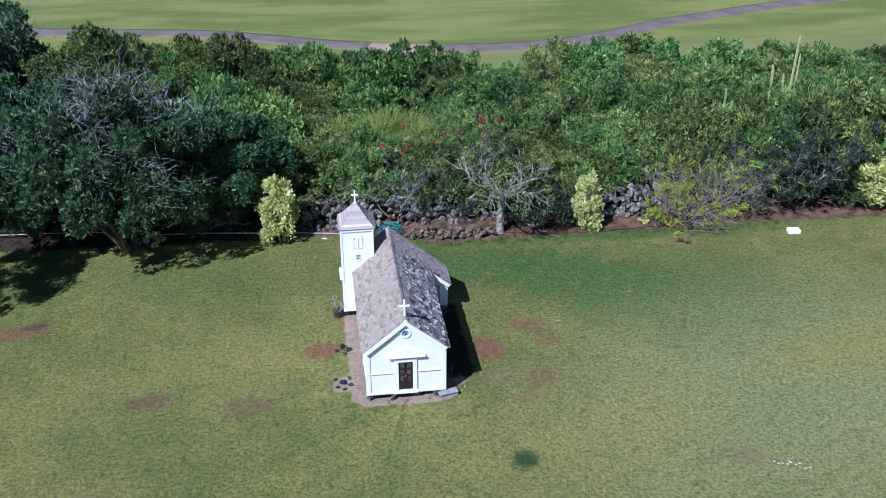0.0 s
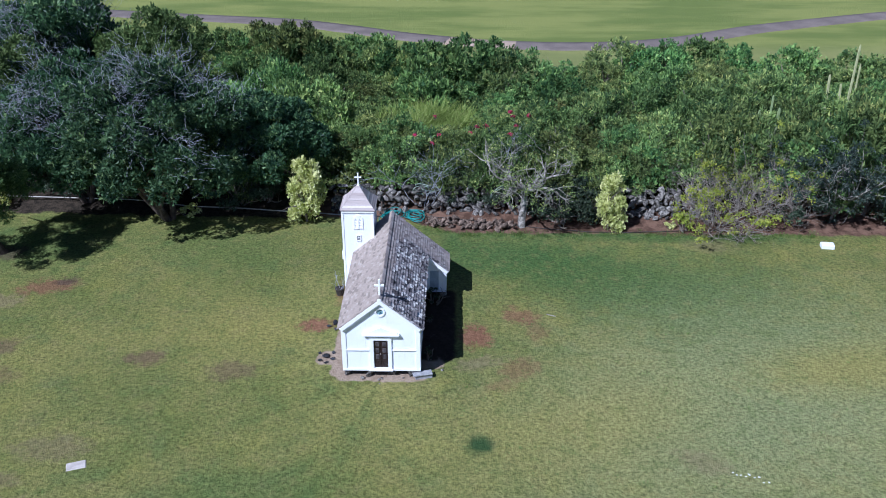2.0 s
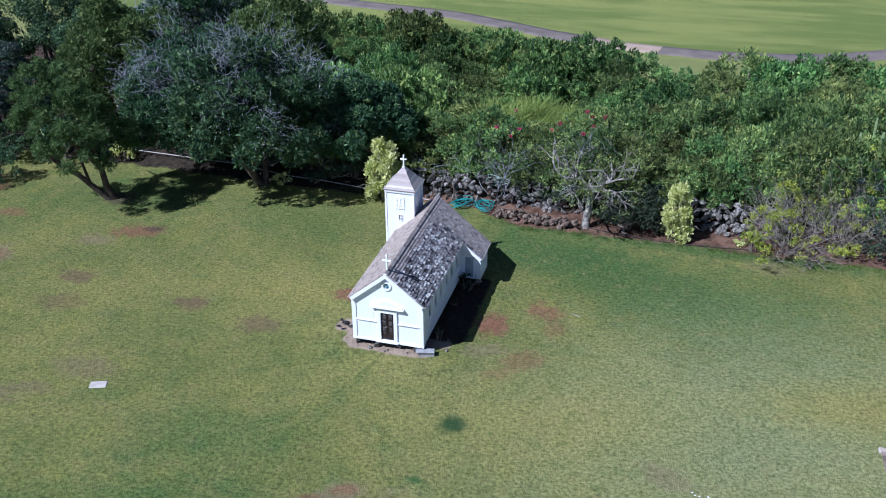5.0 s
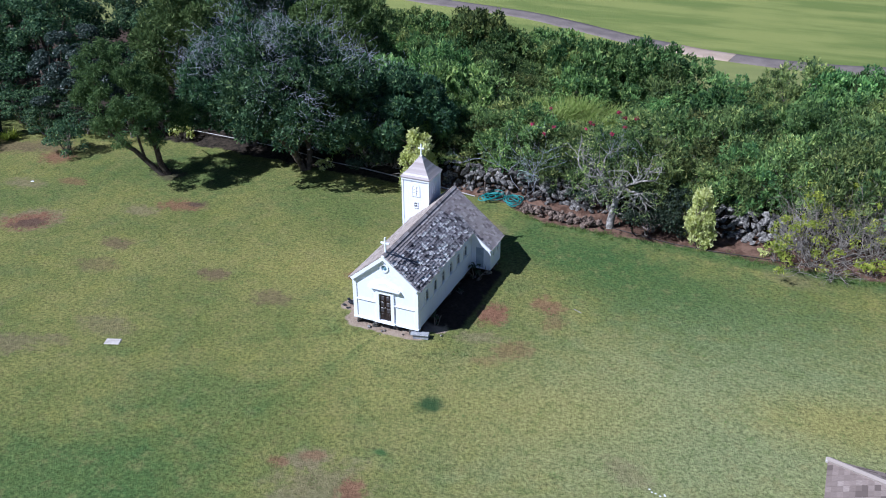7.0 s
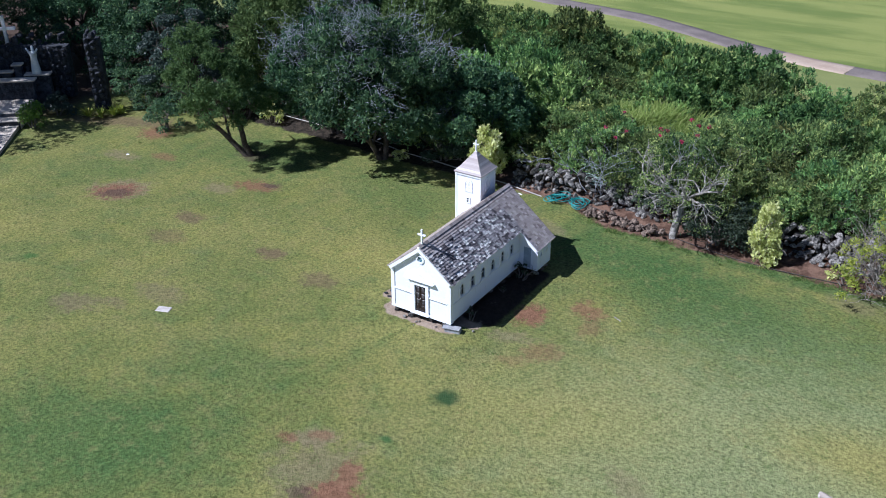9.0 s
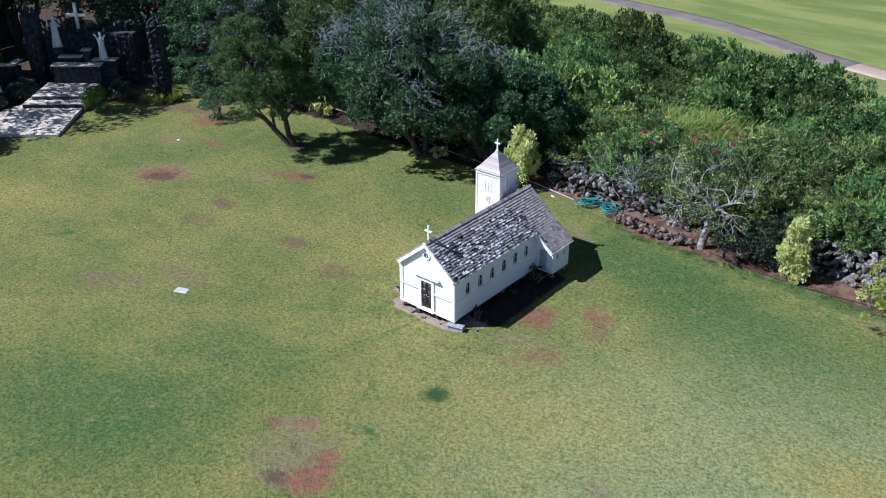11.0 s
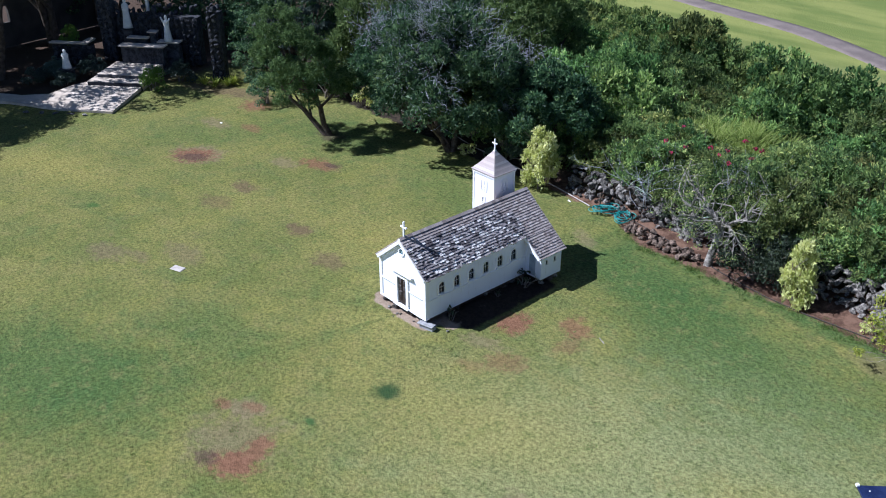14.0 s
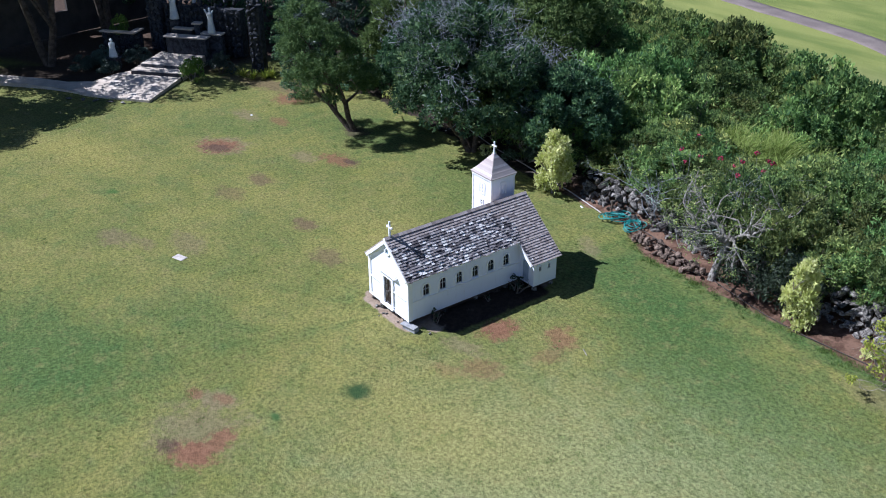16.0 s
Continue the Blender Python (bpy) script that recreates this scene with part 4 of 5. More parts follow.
set_down(tree("shade_tree", 300, 4.1, 7.7, 1.8, 9000, 0.112, LEAF_TREE, "large dark green tree with bare grey twigs", twig_count=19, lobes=60, lump=0.3, under=-0.85, cluster=7, slim=0.55), -10.2, 11.6, 0)
set_down(tree("shade_tree", 320, 3.4, 7.0, 1.9, 7500, 0.112, LEAF_TREE, "large dark green tree with bare grey twigs", twig_count=15, lobes=52, lump=0.3, under=-0.85, cluster=7, slim=0.55), -14.3, 13.0, 40)
set_down(tree("shade_tree", 340, 2.7, 5.0, 1.6, 4200, 0.105, LEAF_TREE, "dark green tree behind the yellow bush", twig_count=3, lobes=40, lump=0.3, under=-0.85, cluster=7, slim=0.5), -6.0, 14.0, 80)
set_down(tree("shade_tree", 360, 3.4, 6.8, 0.6, 5600, 0.12, LEAF_OLIVE, "tall green tree at the lawn's far edge", lobes=50, lump=0.3, cluster=7, slim=0.45), -18.8, 15.2, 120, 1.1, 1.25)
again(bpy.data.objects["shade_tree.003"], -12.5, 19.5, 200, 1.15, 1.2)
for bx, by, bk, bh in ((-7.0, 19.5, 4, 4.9), (-5.0, 18.2, 1, 4.4), (-8.6, 18.0, 5, 4.6)):
    shrub_at(bx, by, bk, bh)
again(bpy.data.objects["shade_tree.001"], -17.5, 20.5, 20, 1.15, 1.3)
olive = set_down(tree("lawn_tree", 380, 2.5, 7.9, 1.9, 6200, 0.10, LEAF_OLIVE, "spreading small-leaved tree with a forked trunk on the lawn", 2, BARK, 80, 0.17, 0.30, lump=0.22, under=-0.85, shell=0.8, lean=(-1.3, -2.4), slim=0.3, cluster=7, droop=-0.55), -16.1, 8.4, 0)
set_down(tree("silver_tree", 400, 2.6, 6.2, 0.8, 9000, 0.18, LEAF_BLUE, "grey-green broadleaf tree beside the stone pillar", lobes=40, lump=0.3), -25.0, 12.4, 30)
set_down(tree("backdrop_tree", 420, 3.8, 8.0, 0.3, 15000, 0.18, LEAF_TREE, "tall dark tree behind the shrine", lobes=60, lump=0.3, under=-0.9), -31.0, 16.0, 30)
for bx, by, bt, bs in ((-23.5, 24.5, 140, 0.7), (-37.0, 14.5, 100, 1.1), (-22.5, 18.5, 200, 0.9), (-45.5, 10.0, 250, 1.25), (-28.0, 20.5, 20, 1.0), (-35.5, 20.0, 70, 1.2), (-41.0, 17.0, 300, 1.2)):
    again(bpy.data.objects["backdrop_tree"], bx, by, bt, bs)

umb = tree("tall_shade_tree", 440, 4.4, 10.5, 5.6, 8500, 0.22, LEAF_TREE, "tall high-crowned tree shading the shrine", 2, BARK, 60, 0.22, 0.16, lump=0.34, under=-0.9)
set_down(umb, -37.4, -1.2, 0, 1.3)
dense = tree("tall_shade_tree", 460, 4.4, 10.5, 5.4, 16000, 0.23, LEAF_TREE, "tall dense-crowned tree beyond the shrine", 2, BARK, 60, 0.22, 0.16, lump=0.34, under=-0.9)
set_down(dense, -42.0, -6.0, 260, 1.15)
for bx, by, bt, bs in ((-35.2, -8.4, 80, 0.95), (-41.5, 3.8, 170, 1.3), (-44.0, 8.5, 30, 1.05), (-33.5, -12.0, 20, 1.0)):
    again(dense, bx, by, bt, bs)

# yellow crotons by the stone wall
cro = bush("yellow_croton", 500, 0.8, 2.9, 820, 0.115, LEAF_CROTON, "cream-yellow croton bush beside the stone wall", group="croton bushes", lobes=36, lump=0.5, slim=0.5, h0=-0.02, stems=2, cluster=8)
set_down(cro, -4.15, 11.6, 0, 0.92, 1.18)
again(cro, 8.95, 11.0, 110, 0.72, 1.08, 0.2)
again(cro, 22.4, 11.3, 200, 1.05, 0.95)


def rock_pile(name, label, spots, material, seed):
    top = thing(name, label, "stone wall" if name == "stone_wall" else "stones", kind="structure" if name == "stone_wall" else "")
    r = np.random.default_rng(seed)
    shapes = [rock_mesh(seed * 10 + i, material) for i in range(8)]
    for x, y, z, s in spots:
        hang("stone", shapes[r.integers(0, 8)], top, "", Matrix.LocRotScale((x, y, z), Euler((r.uniform(0, 6.28), r.uniform(-0.9, 0.9), r.uniform(0, 6.28))), (s, s * r.uniform(0.75, 1.1), s * r.uniform(0.75, 1.05))))
    return top


def wall_line(x):
    return 12.75 - 0.035 * max(x - 4, 0)


spots = []
x = -3.1
while x < 13.5:
    for layer in range(5):
        s = rng.uniform(0.28, 0.56)
        spots.append((x + rng.uniform(-0.12, 0.12), wall_line(x) - 0.34 + 0.11 * layer + rng.uniform(-0.10, 0.10), 0.14 + 0.23 * layer + rng.uniform(-0.05, 0.05), s))
    if rng.random() < 0.8:
        spots.append((x, wall_line(x) - 0.55 + rng.uniform(-0.15, 0.1), 0.13, rng.uniform(0.2, 0.36)))
    x += 0.30
for u, w, z, q in ((10.4, 12.15, 0.25, 0.5), (10.95, 12.1, 0.25, 0.56), (11.5, 12.05, 0.25, 0.5), (10.7, 12.3, 0.62, 0.5), (11.2, 12.3, 0.66, 0.55), (10.9, 12.5, 1.0, 0.46), (11.45, 12.5, 1.0, 0.44), (11.1, 11.75, 0.12, 0.32)):
    spots.append((u, w, z, q))
rock_pile("stone_wall", "dry wall of rough dark lava stones", spots, STONE, 3)
low = [(q, 11.25 - 0.10 * (q - 1.2) + rng.uniform(-0.36, 0.36), rng.uniform(0.05, 0.28), rng.uniform(0.16, 0.40)) for q in rng.uniform(1.1, 4.9, 125)]
rock_pile("stone_heap", "low heap of reddish-brown stones on the soil strip", low, STONE_RED, 5)

# ---- shingles ----


def shingle_mesh(w, l, t, material, name="shingle"):
    """A tapered shake lying on the slope: x across, y down the slope."""
    v = [(-w / 2, 0, 0), (w / 2, 0, 0), (w / 2, l, 0), (-w / 2, l, 0), (-w / 2, 0, t * 0.1), (w / 2, 0, t * 0.1), (w / 2, l, t), (-w / 2, l, t)]
    f = [(3, 2, 1, 0), (4, 5, 6, 7), (0, 1, 5, 4), (1, 2, 6, 5), (2, 3, 7, 6), (3, 0, 4, 7)]
    return mesh_from(name, v, f, material)


EXPO, SW = 0.104, 0.15


def slope_matrix(side, y, s, lift=0.0, turn=0.0, tip=0.0):
    """Lays a shingle at y along the ridge and s down the slope."""
    m = Matrix(((0, side * CA, side * SA, side * (s * CA + lift * SA)), (-side, 0, 0, y), (0, -SA, CA, RIDGE - s * SA + lift * CA), (0, 0, 0, 1)))
    return m @ pose(0, 0, 0, tip, 0, turn)


def rows(side, s0, s1, y0, y1, seed):
    r = np.random.default_rng(seed)
    n = int(round((s1 - s0) / EXPO))
    for j in range(n):
        y = y0 - (SW * 0.5 if j % 2 else 0.0)
        while y < y1 - 0.02:
            wide = SW * r.uniform(0.62, 1.25)
            a, b = max(y, y0), min(y + wide, y1)
            if b - a > 0.03:
                yield (a + b) / 2, b - a - 0.006, s0 + j * EXPO - 0.07 + r.normal(0, 0.004), r.uniform(-0.0015, 0.002), r.normal(0, 0.7), r.normal(0.0, 0.5)
            y += wide


def joined_shingles(name, items, side, material, parent, l=0.185, t=0.042):
    vs, fs, at = [], [], 0
    for y, w, s, lift, turn, tip in items:
        m = slope_matrix(side, y, s, lift - 0.012, turn, tip)
        base = [(-w / 2, 0, 0), (w / 2, 0, 0), (w / 2, l, 0), (-w / 2, l, 0), (-w / 2, 0, t * 0.1), (w / 2, 0, t * 0.1), (w / 2, l, t), (-w / 2, l, t)]
        vs += [tuple(m @ Vector(p)) for p in base]
        fs += [tuple(i + at for i in q) for q in ((3, 2, 1, 0), (4, 5, 6, 7), (0, 1, 5, 4), (1, 2, 6, 5), (2, 3, 7, 6), (3, 0, 4, 7))]
        at += 8
    return tagged(hang(name, mesh_from(name, vs, np.array(fs, np.int32), material), parent), "rows of grey shingles", kind="stuff")


right_rows = list(rows(1, 0.10, 1.32 / CA, -0.10, 6.2, 11)) + list(rows(1, 1.32 / CA, 2.12 / CA, 4.79, 6.2, 12))
patchy = [q for q in right_rows if q[0] < 4.9 - 0.5 * (q[2] < 0.5) and q[2] > 0.22 + 0.06 * math.sin(q[0] * 3)]
taken = {id(q) for q in patchy}
sound = [q for q in right_rows if id(q) not in taken]
# lifted and slipped shakes where the roof is worn
worn = np.random.default_rng(15)
patchy = [(y, w, s + (0.03 if worn.random() < 0.12 else 0.0), lift + worn.uniform(0, 0.008), turn * 2.2, tip + abs(worn.normal(0, 1.8))) for y, w, s, lift, turn, tip in patchy if worn.random() > 0.06]
near = [q for q in patchy if q[0] < 2.75][:300]
kept = {id(q) for q in near}
joined_shingles("shingle_course", sound, 1, SHAKE, roof)
joined_shingles("shingle_course", [q for q in patchy if id(q) not in kept], 1, SHAKE_PATCHY, roof)
joined_shingles("shingle_course", list(rows(-1, 0.10, 1.32 / CA, -0.10, 6.2, 13)), -1, SHAKE_PALE, roof)
for side in (1, -1):
    cap = box(-0.055, -0.10, -0.012, 0.055, 0.10, 0.006)
    me = bpy.data.meshes.new("ridge_cap")
    cap.to_mesh(me)
    cap.free()
    me.materials.append(SHAKE if side > 0 else SHAKE_PALE)
    for i in range(36):
        hang("ridge_cap", me, roof, "", slope_matrix(side, 0.0 + i * 0.174, 0.035, 0.03) @ pose(0, 0, 0, 2, 0, 90))
# courses of the tower roof
for a in range(4):
    vs, fs, at = [], [], 0
    turn = Matrix.Translation((TX, TY, 0)) @ Matrix.Rotation(radians(90 * a), 4, "Z")
    for (h0, z0), (h1, z1), n in (((0.625, 3.672), (0.43, 3.876), 3), ((0.43, 3.876), (0.03, 4.40), 7)):
        for j in range(n):
            f0, f1 = j / n, (j + 1.25) / n
            for f in (f0, f1):
                h, z = h0 + (h1 - h0) * f, z0 + (z1 - z0) * f
                lift = 0.012 if f == f0 else 0.0
                h = max(h, 0.02)
                vs += [tuple(turn @ Vector((-h, -h - lift, z + lift))), tuple(turn @ Vector((h, -h - lift, z + lift)))]
            h, z = h0 + (h1 - h0) * f0, z0 + (z1 - z0) * f0
            vs += [tuple(turn @ Vector((-h, -h + 0.01, z))), tuple(turn @ Vector((h, -h + 0.01, z)))]
            fs += [(at, at + 1, at + 3, at + 2), (at + 4, at + 5, at + 1, at)]
            at += 6
    hang("course", mesh_from("course", vs, fs, SHAKE_TOWER), tower_roof)
part("finial", box(TX - 0.05, TY - 0.05, 4.33, TX + 0.05, TY + 0.05, 4.42, 0.01), TRIM, tower)

# ---- round the chapel ----


def stones(name, label, spots, material, seed, category="stones"):
    top = thing(name, label, category)
    r = np.random.default_rng(seed)
    for i, (x, y, z, s) in enumerate(spots):
        hang("stone", rock_mesh(seed * 7 + i, material), top, "", Matrix.LocRotScale((x, y, z), Euler((r.uniform(-0.3, 0.3), 0, r.uniform(0, 6))), (s, s, s * 0.8)))
    return top


for i, (x, y, s) in enumerate(((-1.12, 0.12, 0.34), (-0.42, 0.02, 0.32), (0.35, 0.1, 0.3), (0.95, 0.1, 0.36), (1.1, 1.6, 0.3), (1.1, 3.0, 0.3), (1.1, 4.4, 0.3), (1.9, 5.1, 0.3), (1.9, 5.9, 0.3), (-1.1, 1.5, 0.3), (-1.1, 3.0, 0.3), (-1.1, 4.4, 0.3), (-1.6, 5.2, 0.3), (-1.6, 6.0, 0.3), (1.1, 5.8, 0.3), (0, 3, 0.35))):
    ob = new("foundation_stone", rock_mesh(800 + i, STONE))
    ob.matrix_basis = Matrix.LocRotScale((x, y, 0.17), Euler((0, 0, i * 1.3)), (s, s, 0.5))
    tagged(ob, "rough stone block carrying the chapel's corner", "stone", "foundation stones")
blk = thing("concrete_block", "pale grey timber block at the chapel's front corner", "block", (1.33, -0.02, 0.06), 14)
part("block", box(-0.26, -0.12, -0.02, 0.30, 0.12, 0.16, 0.012), BLOCK, blk)
part("plank", box(-0.34, -0.16, 0.165, 0.30, 0.10, 0.20, 0.008), BLOCK, blk, "weathered grey plank on the block")
stones("stone_group", "dark stones on bare ground beside the chapel", [(-1.95, 1.05, 0.13, 0.3), (-2.15, 0.85, 0.11, 0.24), (-1.72, 0.95, 0.1, 0.22), (-1.92, 0.72, 0.09, 0.2), (-1.75, 1.3, 0.1, 0.2), (-2.2, 1.25, 0.1, 0.16)], STONE_DARK, 21)
stones("stone_group", "dark stones on bare ground beside the chapel", [(-1.9, 3.15, 0.14, 0.32), (-1.7, 2.95, 0.12, 0.25), (-2.1, 2.95, 0.1, 0.22), (-1.85, 2.75, 0.1, 0.2)], STONE_DARK, 22)
stones("stone_group", "small stones before the chapel's front wall", [(-0.62, -0.12, 0.1, 0.2), (-0.1, -0.2, 0.09, 0.16), (0.0, -0.12, 0.09, 0.12), (0.7, -0.1, 0.09, 0.14), (-0.05, -0.42, 0.08, 0.08), (1.95, 0.35, 0.09, 0.16)], STONE, 23)


def pot(x, y, r, h, label):
    top = thing("plant_pot", label, "plant pot", (x, y, ground_z(x, y)))
    bm = bmesh.new()
    prof = [(0.62 * r, 0), (0.85 * r, h * 0.5), (r, h * 0.92), (1.08 * r, h * 0.93), (1.08 * r, h), (0.9 * r, h), (0.86 * r, h * 0.85)]
    ringsv = [[bm.verts.new((q * math.cos(2 * math.pi * i / 14), q * math.sin(2 * math.pi * i / 14), z)) for i in range(14)] for q, z in prof]
    for a, b in zip(ringsv, ringsv[1:]):
        for i in range(14):
            bm.faces.new((a[i], a[(i + 1) % 14], b[(i + 1) % 14], b[i]))
    bm.faces.new(ringsv[0][::-1])
    bm.faces.new(ringsv[-1])
    part("pot", bm, CLAY, top, smooth=False)
    hang("stem", stems_mesh(int(1000 + x * 10), 4, 0.3, 0.8, 0.012, TWIG, "stem", 4), top, "thin pale stems", pose(0, 0, h * 0.8))
    return top


pot(-1.98, 5.15, 0.17, 0.3, "dark clay pot with thin bare stems beside the tower")
wp = bush("wall_plant", 610, 0.28, 1.0, 160, 0.09, LEAF_DARK, "sparse dark plant against the chapel's side wall", "plant", lobes=9, lump=0.6)
set_down(wp, 1.55, 4.55, 0)
again(wp, 1.5, 0.9, 70, 0.5, 0.9)
again(wp, 1.48, 3.3, 150, 0.4, 0.45)

# ---- along the stone wall ----


def limb_tree(name, seed, label, category, at, h, spread, r0, bark, stems, forks, leaf=None, leaves=0, size=0.1, flowers=0, fsize=0.12, wild=0.22, lean=(0, 0), start=0.35, rise=0.05, thick=0.5):
    """A bare tree: a short bole, limbs that fork twice, sparse leaves or flowers at the tips."""
    r = np.random.default_rng(seed)
    top = thing(name, label, category)
    paths, tips = [], []
    bole, d = wander(r, (0, 0, -0.15), (lean[0], lean[1], 1), h * start, r0, r0 * 0.75, 4, 0.08)
    if start > 0.15:
        paths.append(bole)
    for i in range(stems):
        a = 2 * math.pi * (i + 0.5 * r.random()) / stems
        p = bole[-1][0] if start > 0.15 else (0.12 * math.cos(a), 0.12 * math.sin(a), -0.1)
        limb, d = wander(r, p, (spread * math.cos(a), spread * math.sin(a), r.uniform(0.65, 1.15)), h * r.uniform(0.5, 0.75), r0 * thick, r0 * thick * 0.5, 6, wild, rise)
        paths.append(limb)
        for _ in range(forks):
            p, q = limb[r.integers(2, 7)]
            tw, d2 = wander(r, p, d + r.normal(0, 0.6, 3) + (0, 0, 0.2), h * r.uniform(0.2, 0.45), q * 0.75, q * 0.25, 5, wild * 1.1, 0.04)
            paths.append(tw)
            for _ in range(3):
                p2, q2 = tw[r.integers(2, 6)]
                t2, _ = wander(r, p2, d2 + r.normal(0, 0.7, 3), h * r.uniform(0.1, 0.25), q2 * 0.8, q2 * 0.25, 4, wild * 1.3)
                paths.append(t2)
                tips.append(t2[-1][0])
    v, f = tubes(paths, 5)
    hang("branch", mesh_from("branch", v, f, bark, True), top)
    tips = np.array(tips)
    if leaves:
        some = tips[r.permutation(len(tips))[: max(8, len(tips) // (9 if leaf is LEAF_LIME else 1))]]
        pick = some[r.integers(0, len(some), leaves)]
        lob = np.concatenate([pick, np.full((leaves, 3), 0.22)], 1)
        lv, lf = foliage(r, lob, leaves * 3, size, 1.2, 0.45, 0.9)
        tagged(hang("leaf_sprays", mesh_from("leaf_sprays", lv, lf, leaf), top), "sparse leaves", kind="stuff")
    if flowers:
        axis = tips[np.argmax(tips[:, 2])]
        high = tips[np.argsort(np.linalg.norm((tips - axis) * np.array((0.7, 0.7, 1.2)), axis=1))[: max(4, len(tips) // 8)]]
        for p in high[r.integers(0, len(high), flowers)]:
            fv, ff = foliage(r, [(*p, 0.11, 0.11, 0.07)], 16, fsize, 0.8, 0.7, 0.6)
            hang("flower_head", mesh_from("flower_head", fv, ff, FLOWER), top, "crimson flower head")
    return set_down(top, *at)


limb_tree("frangipani_tree", 700, "bare pale grey tree with crooked spreading branches by the stones", "tree", (5.2, 11.05), 3.7, 2.1, 0.19, BARK_GREY, 9, 7, LEAF_FINE, 1500, 0.075, 0, start=0.50, lean=(0.02, 0.25), wild=0.24, rise=0.03, thick=0.36)
limb_tree("red_flowered_shrub", 710, "leggy shrub with crimson flower heads above the stone wall", "shrub", (0.95, 12.9), 4.0, 0.5, 0.04, TWIG, 6, 5, LEAF_DARK, 160, 0.12, 9, 0.10, start=0.1)
limb_tree("red_flowered_shrub", 720, "leggy shrub with crimson flower heads above the stone wall", "shrub", (5.0, 13.2), 4.0, 0.5, 0.04, TWIG, 6, 5, LEAF_FINE, 500, 0.09, 10, 0.10, start=0.1)
limb_tree("bare_shrub", 730, "tangled bare shrub with a few lime-yellow leaves", "shrub", (13.6, 11.45), 3.5, 1.25, 0.045, TWIG_MAUVE, 26, 10, LEAF_LIME, 950, 0.11, wild=0.28, start=0.1, rise=0.10)
limb_tree("bare_shrub", 735, "tangled bare shrub with a few lime-yellow leaves", "shrub", (15.7, 12.3), 3.9, 1.1, 0.045, TWIG_MAUVE, 22, 9, LEAF_LIME, 700, 0.11, wild=0.28, start=0.1, rise=0.10)
limb_tree("grey_limbed_tree", 740, "small tree with pale limbs and dark blue-green leaves", "tree", (18.7, 11.8), 3.8, 0.6, 0.08, BARK_GREY, 8, 7, LEAF_BLUE, 2600, 0.12, start=0.16, wild=0.16)
dk = bush("dark_shrub", 750, 1.5, 2.0, 2300, 0.12, LEAF_DARK, "dark twiggy shrub beside the pale tree, copied as shade fill under trees", lobes=26, lump=0.4, stems=8, shell=0.6)
set_down(dk, 6.9, 11.5, 0, 1.05)
again(dk, 7.9, 11.9, 160, 0.9)
again(dk, 17.3, 12.2, 70, 1.15)
again(dk, 20.3, 12.5, 130, 1.2)
again(dk, 25.0, 12.3, 200, 1.2)
again(dk, 28.5, 12.6, 250, 1.2)
again(dk, -7.4, 12.8, 90, 0.9)
for bx, by, bk, bh in ((4.6, 13.7, 4, 3.6), (6.3, 13.5, 5, 3.5), (7.9, 13.5, 6, 3.0), (10.4, 14.2, 4, 2.8), (18.0, 13.2, 1, 3.4), (21.5, 13.0, 2, 3.2), (2.6, 14.2, 5, 3.2)):
    shrub_at(bx, by, bk, bh)
# those with x below -10 are added dark fill for shade under the trees
for bx, by, bt, bs in ((2.6, 13.4, 190, 0.8), (3.9, 12.9, 20, 0.75), (7.8, 12.6, 100, 1.0), (9.9, 14.0, 240, 0.9), (-6.2, 13.2, 40, 0.9), (-10.6, 13.4, 10, 0.8), (-12.6, 13.5, 70, 0.9), (-15.4, 13.9, 130, 0.9), (-17.2, 14.0, 200, 0.9)):
    again(dk, bx, by, bt, bs)
sp = bush("yellow_sprout", 760, 0.45, 0.7, 260, 0.13, LEAF_CROTON, "low yellow-leaved bush in the shade of the trees", lobes=9, lump=0.6)
set_down(sp, -9.4, 11.9, 0)
again(sp, -18.2, 12.4, 60, 1.4, 2.0)
again(sp, 11.6, 11.1, 100, 0.6)


lime = bush("lime_bush", 765, 0.6, 0.9, 70, 0.10, LEAF_LIME, "young lime-leaved bush below the bare shrubs", lobes=8, lump=0.6, cluster=6)
set_down(lime, 12.2, 10.85, 0)
again(lime, 15.6, 11.0, 80, 0.8)


def cactus(at, cols, material, label):
    top = thing("cactus", label, "cactus", (at[0], at[1], ground_z(*at)))
    for dx, dy, h, r, tilt in cols:
        bm = bmesh.new()
        ringsv = []
        for j in range(9):
            f = (0, 0.2, 0.4, 0.6, 0.8, 0.95, 0.975, 0.99, 1.0)[j]
            q = r * (1.0, 1.05, 0.97, 1.04, 1.0, 1.02, 0.9, 0.7, 0.3)[j]
            ringsv.append([bm.verts.new((dx + tilt * h * f * f + q * (1 - 0.2 * (i % 2)) * math.cos(2 * math.pi * i / 12), dy + q * (1 - 0.2 * (i % 2)) * math.sin(2 * math.pi * i / 12), h * f)) for i in range(12)])
        for a, b in zip(ringsv, ringsv[1:]):
            for i in range(12):
                bm.faces.new((a[i], a[(i + 1) % 12], b[(i + 1) % 12], b[i]))
        bm.faces.new(ringsv[-1])
        part("column", bm, material, top)
    return top


